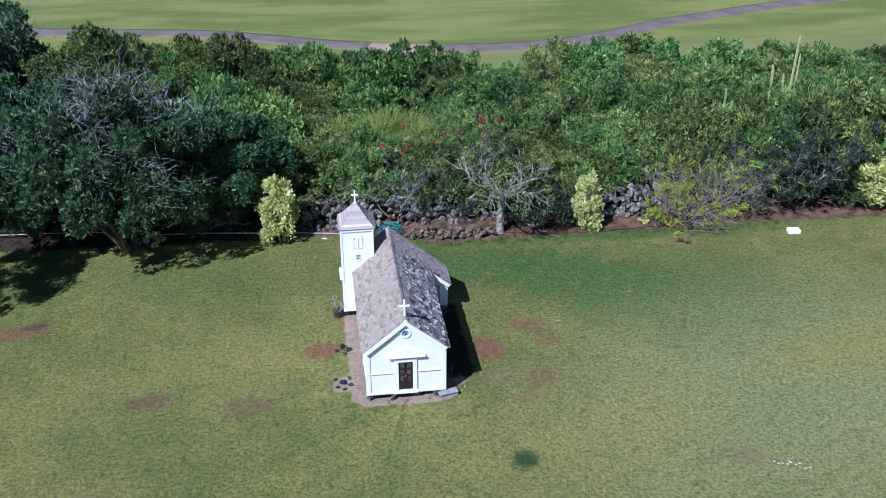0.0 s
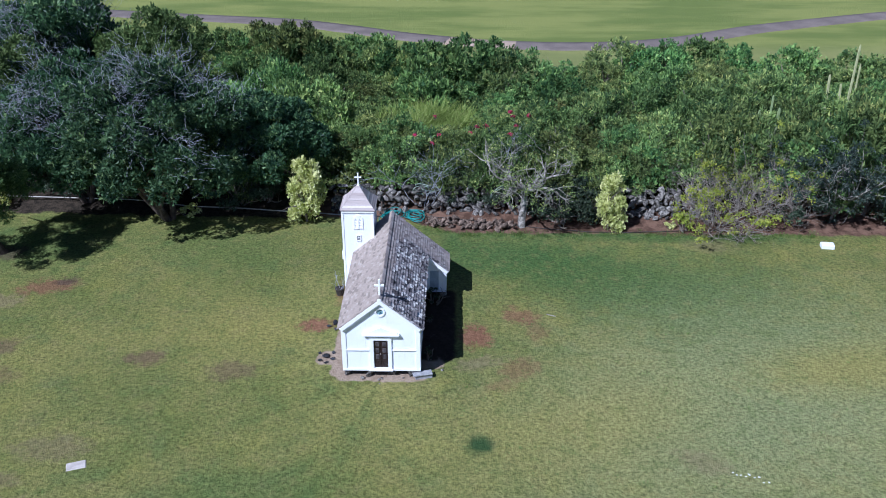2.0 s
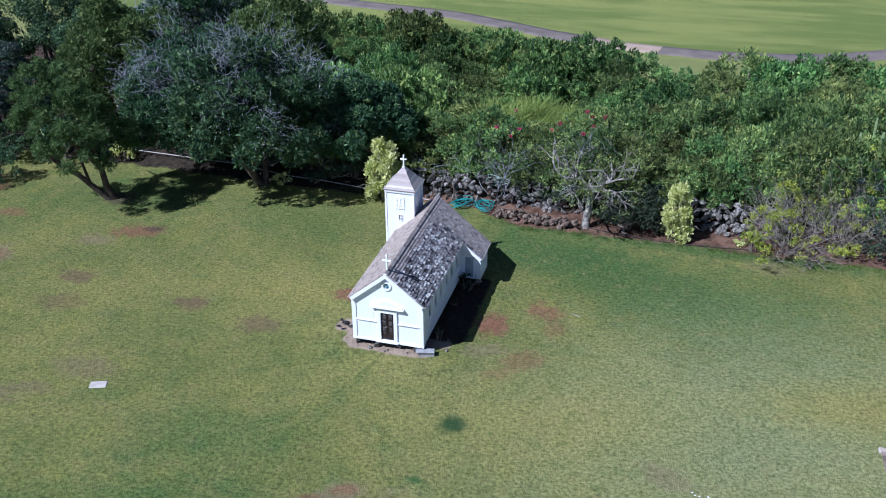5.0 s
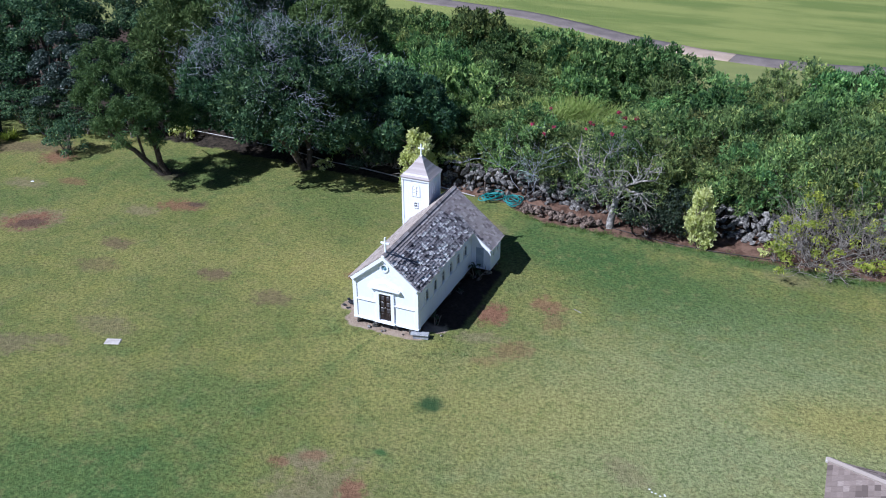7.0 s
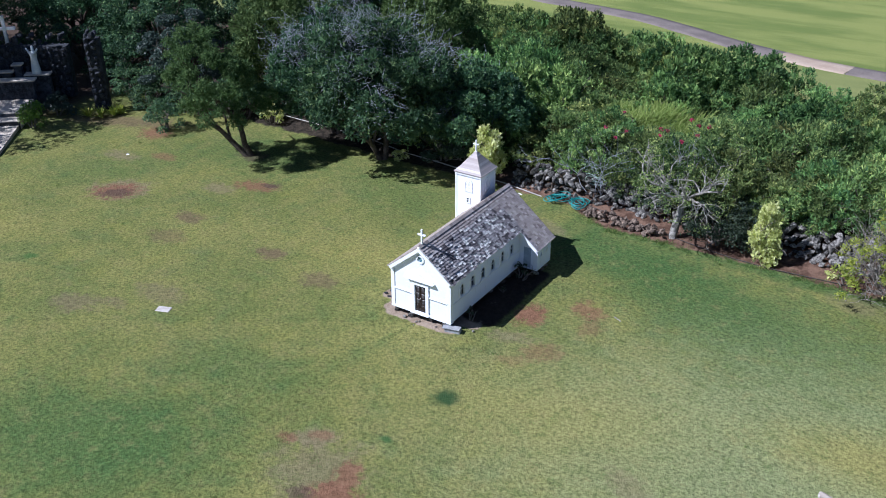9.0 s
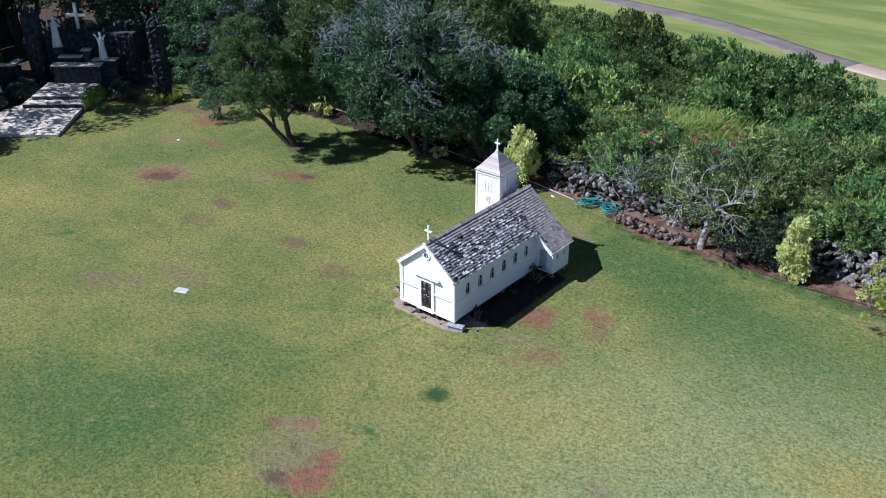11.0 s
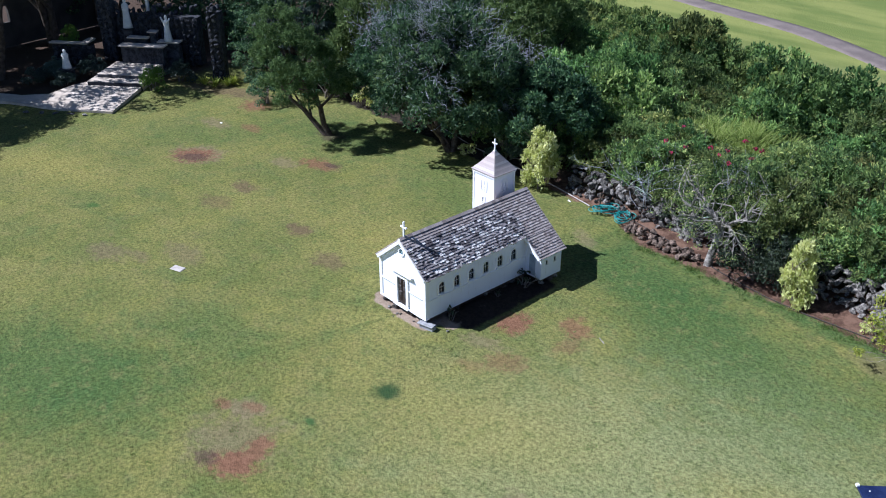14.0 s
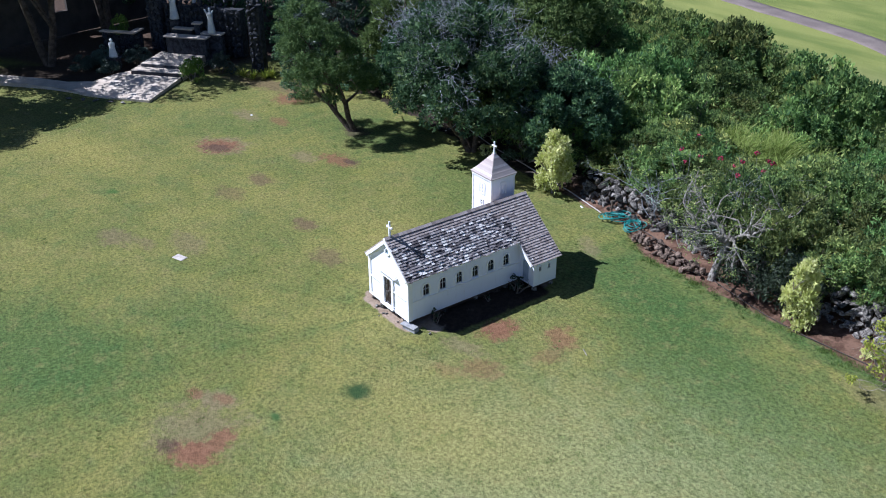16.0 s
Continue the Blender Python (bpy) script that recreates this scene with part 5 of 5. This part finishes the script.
cactus((20.6, 17.0), [(0, 0, 6.2, 0.06, 0.01), (0.3, 0.1, 5.3, 0.045, 0.0), (-0.9, 0, 4.8, 0.062, -0.03), (-0.4, -0.1, 4.4, 0.06, -0.02)], CACTUS_PALE, "tall pale columnar cactus rising above the thicket")
cactus((16.5, 15.2), [(0, 0, 4.4, 0.055, 0.0), (0.3, 0, 3.8, 0.07, 0.02), (-0.5, 0, 3.7, 0.07, 0.0), (-0.85, 0.1, 3.5, 0.07, 0.0)], CACTUS, "green columnar cactus in the thicket")
cactus((21.0, 15.2), [(0, 0, 4.0, 0.055, 0.0), (0.8, 0, 3.8, 0.07, 0.02), (1.0, 0, 3.3, 0.07, 0.10)], CACTUS, "green columnar cactus in the thicket")


def cane():
    r = np.random.default_rng(77)
    n = 8200
    a, q = r.uniform(0, 2 * math.pi, n), np.sqrt(r.random(n))
    x, y = 0.7 + 2.7 * q * np.cos(a), 20.1 + 2.0 * q * np.sin(a)
    z = np.array([ground_z(u, w) for u, w in zip(x, y)]) - 0.1
    h = r.uniform(1.2, 2.15, n) * (1.1 - 0.2 * q) * (1 + 0.16 * np.sin(x * 2.3 + 1.7 * np.sin(y * 2.1)))
    b = r.normal(0, 0.2, (n, 2)) + np.array((0.06, 0.02))
    s = r.uniform(0, math.pi, n)
    dx, dy = np.cos(s) * 0.022, np.sin(s) * 0.022
    p0, p1 = np.stack([x - dx, y - dy, z], 1), np.stack([x + dx, y + dy, z], 1)
    mx, my, mz = x + b[:, 0] * h * 0.4, y + b[:, 1] * h * 0.4, z + h * 0.75
    p2, p3 = np.stack([mx + dx, my + dy, mz], 1), np.stack([mx - dx, my - dy, mz], 1)
    tx, ty, tz = x + b[:, 0] * h * 1.3, y + b[:, 1] * h * 1.3, z + h
    p4, p5 = np.stack([tx + dx * 0.3, ty, tz], 1), np.stack([tx - dx * 0.3, ty, tz], 1)
    v = np.stack([p0, p1, p2, p3, p4, p5], 1).reshape(-1, 3)
    k = np.arange(n)[:, None] * 6
    f = np.concatenate([k + np.array([[0, 1, 2, 3]]), k + np.array([[3, 2, 4, 5]])], 0)
    tagged(new("cane_grass", mesh_from("cane_grass", v, f.astype(np.int32), LEAF_CANE)), "tall yellow-green cane grass in the thicket", "grass", kind="stuff")


cane()


def coil(name, label, at, r, turns, material, seed, tilt=0.0, z0=0.12, rad=0.02):
    q = np.random.default_rng(seed)
    pts, n = [], turns * 22
    for i in range(n):
        a = 2 * math.pi * i / 22
        rr = r * (1 + 0.13 * math.sin(0.41 * i) + q.normal(0, 0.012))
        rr *= 1 + 0.28 * math.sin(0.071 * i * (1 + 0.1 * seed))
        pts.append(((rr * 1.2 * math.cos(a) + 0.16 * math.sin(0.13 * i), rr * 0.85 * math.sin(a) + 0.1 * math.cos(0.17 * i), 0.05 + 0.035 * (i // 44) + 0.02 * math.sin(a * 3)), rad))
    v, f = tubes([pts], 6)
    top = thing(name, label, "hose", (at[0], at[1], z0))
    top.rotation_euler = (tilt, 0, seed)
    hang("tube", mesh_from("tube", v, f, material, True), top)
    return top


coil("garden_hose", "coiled turquoise garden hose on the soil strip", (-0.5, 11.75), 0.34, 7, HOSE, 1)
coil("garden_hose", "coiled turquoise garden hose on the soil strip", (0.55, 11.75), 0.34, 5, HOSE, 2)
coil("garden_hose", "faded pale green hose looped over the stone wall", (1.0, 12.35), 0.32, 3, HOSE_PALE, 3, 1.0, 1.15, 0.016)
coil("garden_hose", "faded pale green hose looped over the stone wall", (4.3, 12.45), 0.30, 4, HOSE_PALE, 4, 1.15, 1.0, 0.016)


def laid(name, label, line, rad, material, category="pipe"):
    pts = [((x, y, ground_z(x, y) + z), rad) for x, y, z in line]
    v, f = tubes([pts], 6)
    top = thing(name, label, category)
    hang("tube", mesh_from("tube", v, f, material, True), top)


laid("water_pipe", "pale pipe lying along the tree line", [(-19, 13.0, 0.25), (-15.3, 12.95, 0.2), (-12.2, 12.9, 0.15), (-9.5, 12.5, 0.1), (-7.2, 12.35, 0.12), (-5.5, 12.2, 0.1), (-3.6, 12.1, 0.06), (-1.3, 11.75, 0.05)], 0.026, PIPE)
laid("water_pipe", "grey pipe lying on the soil strip", [(-1.2, 11.9, 0.05), (0.9, 11.95, 0.04), (1.9, 11.8, 0.06), (3.9, 11.4, 0.05), (6.0, 10.9, 0.04), (8.0, 10.6, 0.03), (9.6, 10.55, 0.04), (11.8, 10.75, 0.03), (15, 10.9, 0.03)], 0.018, CLAY)
post = thing("marker_post", "short rusty red post beside the hose", "post", (-0.9, 11.95, 0.0))
part("post", box(-0.03, -0.03, -0.05, 0.03, 0.03, 0.75, 0.006), STONE_RED, post)


def slab(name, label, x, y, sx, sy, sz, turn, material):
    top = thing(name, label, "slab", (x, y, ground_z(x, y)), turn)
    part("plate", box(-sx / 2, -sy / 2, -0.03, sx / 2, sy / 2, sz, 0.02), material, top)


slab("marker_slab", "flat white slab lying in the lawn", -8.45, -4.38, 0.55, 0.34, 0.03, 20, FLASHING)
slab("white_box", "low white box on the lawn near the planting strip", 17.75, 9.42, 0.52, 0.36, 0.16, -5, WHITE)
slab("marker_slab", "small white plate in the lawn", -21.6, 5.1, 0.16, 0.1, 0.03, 20, MARBLE)
slab("marker_slab", "small white plate beside the planting strip", -2.3, 11.55, 0.22, 0.08, 0.03, -20, MARBLE)
for i in range(11):
    u, w = 10.3 + 0.09 * i + rng.uniform(-0.06, 0.06), -4.35 - 0.035 * i + rng.uniform(-0.1, 0.1)
    ob = new("white_pebble", rock_mesh(900 + i % 3, MARBLE))
    ob.matrix_basis = Matrix.LocRotScale((u, w, ground_z(u, w) + 0.015), None, (0.075, 0.065, 0.045))
    tagged(ob, "small white pebble lying in the grass", "pebble", "white pebbles")
stk = thing("stick", "short pale stick lying on the lawn", "stick", (5.85, 3.9, 0.02), -25)
part("stick", box(-0.18, -0.012, -0.01, 0.18, 0.012, 0.02, 0.005), BARK_GREY, stk)


def weeds():
    """Low tufts of coarser grass over the lawn."""
    r = np.random.default_rng(99)
    vs, fs, at = [], [], 0
    for i in range(1260):
        x, y = r.uniform(-24, 20), r.uniform(-12, 11)
        if abs(x) < 2.6 and -0.8 < y < 6.6:
            continue
        rad = r.uniform(0.05, 0.2)
        if i >= 1000:
            # ragged rim of the lawn along the planting strip
            x = r.uniform(1.0, 18.0)
            y = 10.45 + 1.3 * max(2.6 - x, 0) / 3.2 + r.normal(-0.1, 0.16)
            rad = r.uniform(0.08, 0.24)
        z = ground_z(x, y) + 0.0
        for _ in range(int(10 + 60 * rad)):
            a, q = r.uniform(0, 6.283), rad * math.sqrt(r.random())
            px, py = x + q * math.cos(a), y + q * math.sin(a)
            h, s = r.uniform(0.02, 0.055) * (1.8 if i >= 1000 else 1.0), r.uniform(0, 6.283)
            dx, dy = 0.012 * math.cos(s), 0.012 * math.sin(s)
            vs += [(px - dx, py - dy, z - 0.02), (px + dx, py + dy, z - 0.02), (px + r.normal(0, 0.03), py + r.normal(0, 0.03), z + h)]
            fs.append((at, at + 1, at + 2))
            at += 3
    tagged(new("grass_tufts", mesh_from("grass_tufts", vs, np.array(fs, np.int32), LEAF_TUFT)), "scattered coarse grass tufts in the lawn", "grass", kind="stuff")


weeds()

# ---- shrine at the lawn's end ----
G = Matrix.Translation((-26.7, 1.1, 0)) @ Matrix.Rotation(radians(40), 4, "Z")


def gpt(x, y):
    p = G @ Vector((x, y, 0))
    return p.x, p.y


def gthing(name, label, category, x, y, z, turn=0, kind=""):
    top = thing(name, label, category, kind=kind)
    top.matrix_world = G @ pose(x, y, z, 0, 0, turn)
    return top


outline = [(0, 0), (0.05, 4.1), (-3.3, 4.5), (-4.2, 3.6), (-4.9, 2.1), (-6.4, 1.75), (-8.4, 1.95), (-11, 2.0), (-14, 1.8), (-14, 0.6), (-11, 0.8), (-8.6, 0.9), (-6.6, 0.75), (-5.2, 0.42), (-4.2, 0.14), (-3.0, 0.0)]
pav = gthing("pavement", "pale concrete walk widening before the shrine", "pavement", 0, 0, 0.0, kind="structure")
part("slab", extruded(outline, [], -0.4, lambda p: (p[0], p[1] + 0.25, 0.17 + 0.05 * p[1] + p[2])), CONCRETE, pav)
for j, (y0, z) in enumerate(((4.0, 0.60), (4.75, 0.82))):
    st = gthing("step", "pale concrete step up to the altar", "step", 0, 0, 0)
    part("tread", box(-3.3 + 0.3 * j, y0, 0.1, 0.15, 7.3, z, 0.02), CONCRETE, st)
    # dark strip over each step's front face
    part("riser", box(-3.28 + 0.3 * j, y0 - 0.03, 0.1, 0.13, y0 + 0.01, z - 0.04, 0.005), STONE_DARK, st, "dark riser face")


def lava_wall(name, label, x0, y0, x1, y1, z0, z1, depth, seed, ragged=0.25, size=0.42, category="stone wall"):
    top = gthing(name, label, category, 0, 0, 0)
    r = np.random.default_rng(seed)
    L = math.hypot(x1 - x0, y1 - y0)
    d = ((x1 - x0) / L, (y1 - y0) / L)
    nrm = (d[1], -d[0])
    core = bmesh.new()
    bmesh.ops.create_cube(core, size=1, matrix=Matrix.Translation(((x0 + x1) / 2, (y0 + y1) / 2, (z0 + z1) / 2 - 0.1)) @ Matrix.Rotation(math.atan2(d[1], d[0]), 4, "Z") @ Matrix.Diagonal((L, depth * 0.75, z1 - z0 - 0.2, 1)))
    part("core", core, STONE_DARK, top)
    shapes = [rock_mesh(seed + i, STONE_DARK) for i in range(5)]
    z = z0 + size * 0.4
    while z < z1 + ragged:
        u = size * 0.4
        while u < L:
            if z < z1 - 0.2 or r.random() < 0.55:
                for sgn in (1, -1):
                    o = depth * 0.38 * sgn
                    hang("stone", shapes[r.integers(0, 5)], top, "", Matrix.LocRotScale((x0 + d[0] * u + nrm[0] * o, y0 + d[1] * u + nrm[1] * o, z + r.uniform(-0.06, 0.06)), Euler(tuple(r.uniform(0, 6, 3))), (size * r.uniform(0.9, 1.3),) * 3))
            u += size * 0.85
        z += size * 0.8
    return top


def table(name, label, x0, y0, x1, y1, z0, z1, material=CONCRETE):
    top = gthing(name, label, "altar", 0, 0, 0)
    part("top", box(x0, y0, z1 - 0.1, x1, y1, z1, 0.02), material, top, "pale stone top slab")
    part("base", box(x0 + 0.1, y0 + 0.12, z0, x1 - 0.1, y1 - 0.02, z1 - 0.1, 0.03), STONE_DARK, top, "dark stone base")


table("altar", "dark lava-stone altar with a pale slab top", -2.55, 6.95, 0.4, 7.6, 0.3, 1.95)
table("altar_shelf", "raised pale shelf behind the altar", -2.3, 7.75, -0.9, 8.2, 0.3, 2.25)
table("altar_shelf", "raised pale shelf behind the altar", -1.0, 7.9, -0.4, 8.4, 0.3, 2.6)
table("altar_shelf", "raised pale shelf behind the altar", -0.35, 7.7, 1.1, 8.3, 0.3, 2.05)
lava_wall("shrine_wall", "rough black lava-rock wall behind the altar", -3.4, 9.4, 2.0, 9.1, 0.3, 3.5, 0.9, 950, 0.6)
lava_wall("shrine_pillar", "rough black lava-rock pillar", 3.6, 6.7, 4.4, 6.7, 0.2, 4.5, 0.8, 960, 0.1, 0.4, "pillar")
lava_wall("shrine_pillar", "rough black lava-rock pillar", -4.6, 9.3, -3.7, 9.3, 0.3, 4.6, 0.9, 980, 0.2, 0.4, "pillar")
lava_wall("ledge_wall", "low black lava wall with a pale slab top", -7.2, 7.6, -4.9, 8.4, 0.3, 1.7, 0.6, 990, 0.0, 0.4)
table("ledge_top", "pale slab on the low lava wall", -7.3, 7.35, -4.8, 7.75, 1.7, 1.88)
table("ledge_top", "pale slab on the low lava wall", -5.3, 7.75, -4.8, 8.6, 1.7, 1.88)


def robed(name, label, x, y, z, h, w, turn, arms=0.0):
    """A plain robed figure of stone: one turned and pinched body."""
    bm = bmesh.new()
    prof = [(0.50, 0.0), (0.46, 0.10), (0.36, 0.35), (0.30, 0.55), (0.36, 0.70), (0.30, 0.78), (0.13, 0.82), (0.16, 0.88), (0.15, 0.95), (0.05, 1.0)]
    ringsv = [[bm.verts.new((q * w * math.cos(2 * math.pi * i / 14) * (1 + 0.08 * math.sin(5 * i)), q * w * 0.75 * math.sin(2 * math.pi * i / 14), f * h)) for i in range(14)] for q, f in prof]
    for a, b in zip(ringsv, ringsv[1:]):
        for i in range(14):
            bm.faces.new((a[i], a[(i + 1) % 14], b[(i + 1) % 14], b[i]))
    bm.faces.new(ringsv[-1])
    bm.faces.new(ringsv[0][::-1])
    if arms:
        for s in (-1, 1):
            m = pose(s * w * 0.42, -w * 0.12, h * 0.80, 0, s * 35, 0)
            bmesh.ops.create_cone(bm, cap_ends=True, segments=7, radius1=w * 0.12, radius2=w * 0.07, depth=h * arms, matrix=m)
    me = bpy.data.meshes.new(name)
    bmesh.ops.recalc_face_normals(bm, faces=bm.faces)
    bm.to_mesh(me)
    bm.free()
    me.materials.append(MARBLE)
    me.polygons.foreach_set("use_smooth", np.ones(len(me.polygons), bool))
    ob = new(name, me)
    ob.matrix_world = G @ pose(x, y, z, 0, 0, turn)
    return tagged(ob, label, "statue")


table("stone_pedestal", "dark stone pedestal under a statue", -3.0, 8.5, -2.2, 9.1, 0.3, 2.55, STONE_DARK)
robed("statue", "white standing robed statue on a stone pedestal", -2.6, 8.8, 2.55, 1.9, 0.62, 10)
robed("statue", "white robed statue with raised arms above the altar", 0.35, 7.95, 2.05, 1.6, 0.6, -20, 0.26)
table("stone_pedestal", "dark pedestal among the bushes", -5.5, 4.9, -4.7, 5.5, 0.2, 0.95, STONE_DARK)
robed("statue", "small white statue among garden bushes", -5.1, 5.2, 0.95, 1.15, 0.6, 0)
cr = gthing("shrine_cross", "white cross above the shrine wall", "cross", -1.35, 9.3, 3.2)
bm = box(-0.08, -0.08, 0, 0.08, 0.08, 1.85)
box(-0.6, -0.07, 1.05, 0.6, 0.07, 1.21, bm=bm)
part("cross", bm, MARBLE, cr)

gb = bush("garden_bush", 770, 0.75, 1.35, 1500, 0.11, LEAF_BRIGHT, "round bright green garden bush beside the walk", lobes=22, lump=0.5)
set_down(gb, *gpt(0.75, 4.2), 0, 1.0, 1.35)
gb2 = bush("garden_bush", 780, 0.9, 1.5, 1400, 0.14, LEAF_BLUE, "grey-green garden bush beside the shrine", lobes=22, lump=0.5)
set_down(gb2, *gpt(1.6, 6.1), 0)
again(gb2, *gpt(-3.9, 6.0), 60, 1.0)
again(gb2, *gpt(-5.9, 5.6), 100, 1.0)
again(gb2, *gpt(-4.9, 4.3), 150, 0.9, 0.7)
again(gb2, *gpt(-6.8, 4.6), 190, 1.0, 0.8)
again(gb, *gpt(-6.6, 8.6), 40, 0.9, 2.2)
ls = bush("lawn_shrub", 790, 1.1, 2.0, 2200, 0.12, LEAF_TREE, "dark green shrub at the lawn's edge", lobes=26, lump=0.45)
set_down(ls, -22.6, 8.6, 0)
again(ls, -25.6, 10.2, 80, 1.0)
for bx, by, bt, bs in ((-28.2, 11.0, 160, 1.1), (-26.6, 11.6, 30, 1.2), (-30.4, 12.6, 70, 1.4), (-23.8, 11.2, 200, 1.2), (-21.2, 11.8, 250, 1.3), (-32.5, 13.0, 300, 1.4), (-20.0, 13.0, 20, 1.2)):
    again(ls, bx, by, bt, bs)


def spiky(x, y, label, seed, n=40, l=0.7):
    r = np.random.default_rng(seed)
    top = thing("strap_plant", label, "plant", (x, y, ground_z(x, y)), group="strap-leaved plants")
    v, f = [], []
    for i in range(n):
        a, e = r.uniform(0, 6.28), r.uniform(0.4, 1.3)
        d = Vector((math.cos(a) * math.cos(e), math.sin(a) * math.cos(e), math.sin(e)))
        s = Vector((-math.sin(a), math.cos(a), 0)) * 0.035
        m, t = d * l * 0.55, d * l + Vector((0, 0, -0.25 * l * math.cos(e)))
        b = len(v)
        v += [tuple(-s), tuple(s), tuple(m + s), tuple(m - s), tuple(t)]
        f += [(b, b + 1, b + 2, b + 3), (b + 3, b + 2, b + 4)]
    hang("blade_tuft", mesh_from("blade_tuft", v, f, LEAF_LIME), top)


for i, (u, w) in enumerate(((3.3, 5.75), (4.0, 5.6), (4.7, 5.85), (5.0, 6.1), (-6.9, 8.2))):
    spiky(*gpt(u, w), "yellow-green strap-leaved plant below the pillar", 40 + i, l=0.75 if i < 4 else 1.2)
for i in range(5):
    u, w = gpt(-1.4 - 0.85 * i, -0.22)
    ob = new("edging_stone", rock_mesh(930 + i, STONE))
    ob.matrix_basis = Matrix.LocRotScale((u, w, ground_z(u, w) + 0.06), Euler((0, 0, i)), (0.5, 0.42, 0.2))
    tagged(ob, "flat grey stone along the walk's edge", "stone", "edging stones")

# dark outbuilding beyond the shrine, with an open doorway to the light
house = thing("outbuilding", "dark plastered outbuilding in deep shade with an opening", "building", (-43.5, 0.5, 0.3), 12)
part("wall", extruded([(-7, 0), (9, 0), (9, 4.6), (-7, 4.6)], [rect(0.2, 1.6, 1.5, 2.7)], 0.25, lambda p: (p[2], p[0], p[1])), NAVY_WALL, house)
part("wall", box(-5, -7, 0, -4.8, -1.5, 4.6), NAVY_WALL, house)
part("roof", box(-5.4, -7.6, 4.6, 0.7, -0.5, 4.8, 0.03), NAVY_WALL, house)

# ---- pavilion and solar panel beside the flight line ----
pv = thing("pavilion", "open pavilion with a hipped brown shingle roof", "pavilion", (14.45, -5.1, 0))
PW, PD, PZ, PH = 7.0, 5.6, 3.02, 4.55


def hip():
    bm = bmesh.new()
    e = [bm.verts.new(p) for p in ((0, 0, PZ), (PW, 0, PZ), (PW, -PD, PZ), (0, -PD, PZ))]
    t = [bm.verts.new((PD / 2, -PD / 2, PH)), bm.verts.new((PW - PD / 2, -PD / 2, PH))]
    for q in ((e[0], e[1], t[1], t[0]), (e[1], e[2], t[1]), (e[2], e[3], t[0], t[1]), (e[3], e[0], t[0]), (e[3], e[2], e[1], e[0])):
        bm.faces.new(q)
    return bm


proof = part("roof", hip(), ROOF_TILE, pv, "brown tab-shingle hipped roof")
tab = mesh_from("shingle", [(-0.094, -0.03, 0.036), (0.094, -0.03, 0.036), (0.094, 0.16, 0.006), (-0.094, 0.16, 0.006), (0.098, -0.03, -0.006), (-0.098, -0.03, -0.006)], [(0, 1, 2, 3), (5, 4, 1, 0), (5, 0, 3), (4, 2, 1)], ROOF_TILE)
hang_slope = math.atan2(PH - PZ, PD / 2)
for side in (0, 1):
    for j in range(10):
        d = j * 0.135
        w, zz = d * math.cos(hang_slope), PZ + d * math.sin(hang_slope)
        for i in range(15):
            u = w + 0.10 + i * 0.2 + (0.1 if j % 2 else 0.0)
            if side == 0:
                m = Matrix.Translation((w, -u, zz + 0.012)) @ Matrix.Rotation(radians(-90), 4, "Z") @ Matrix.Rotation(hang_slope, 4, "X")
            else:
                m = Matrix.Translation((u, -w, zz + 0.012)) @ Matrix.Rotation(radians(180), 4, "Z") @ Matrix.Rotation(hang_slope, 4, "X")
            hang("shingle", tab, proof, "", m)
ridge = tubes([[((-0.03, 0.03, PZ + 0.01), 0.085), ((PD / 2, -PD / 2, PH + 0.02), 0.085)]], 6)
hang("hip_cap", mesh_from("hip_cap", ridge[0], ridge[1], SHAKE_PALE), pv, "shingled hip cap")
part("cap_end", box(-0.09, -0.07, PZ - 0.03, 0.09, 0.09, PZ + 0.06, 0.02), FLASHING, pv, "pale hip end")
for u, w in ((0.5, -0.5), (PW - 0.5, -0.5), (0.5, -PD + 0.5), (PW - 0.5, -PD + 0.5)):
    part("post", box(u - 0.08, w - 0.08, -0.1, u + 0.08, w + 0.08, PZ, 0.01), TRIM, pv)
part("floor", box(0.3, -PD + 0.3, -0.15, PW - 0.3, -0.3, 0.08, 0.02), CONCRETE, pv)
sol = thing("solar_panel", "navy solar panel with pale dots on a steel post", "solar panel", (16.3, -0.5, 0), 45)
part("panel", box(0.0, -2.0, 3.36, 1.6, 0.0, 3.42, 0.006), PANEL, sol)
part("clip", box(-0.02, -0.05, 3.40, 0.05, 0.03, 3.46, 0.005), TRIM, sol, "white corner clip")
for i in range(4):
    for j in range(5):
        part("cell_dot", box(0.2 + 0.38 * i, -0.2 - 0.38 * j, 3.42, 0.23 + 0.38 * i, -0.17 - 0.38 * j, 3.428), TRIM, sol)
part("post", box(0.74, -1.06, -0.2, 0.86, -0.94, 3.36, 0.01), PIPE, sol)

# the nearest shingles, one by one
shapes = {}
for y, w, s, lift, turn, tip in near:
    key = round(w * 50) / 50
    if key not in shapes:
        shapes[key] = shingle_mesh(key, 0.185, 0.042, SHAKE_PATCHY)
    hang("shingle", shapes[key], roof, "", slope_matrix(1, y, s, lift - 0.012, turn, tip))
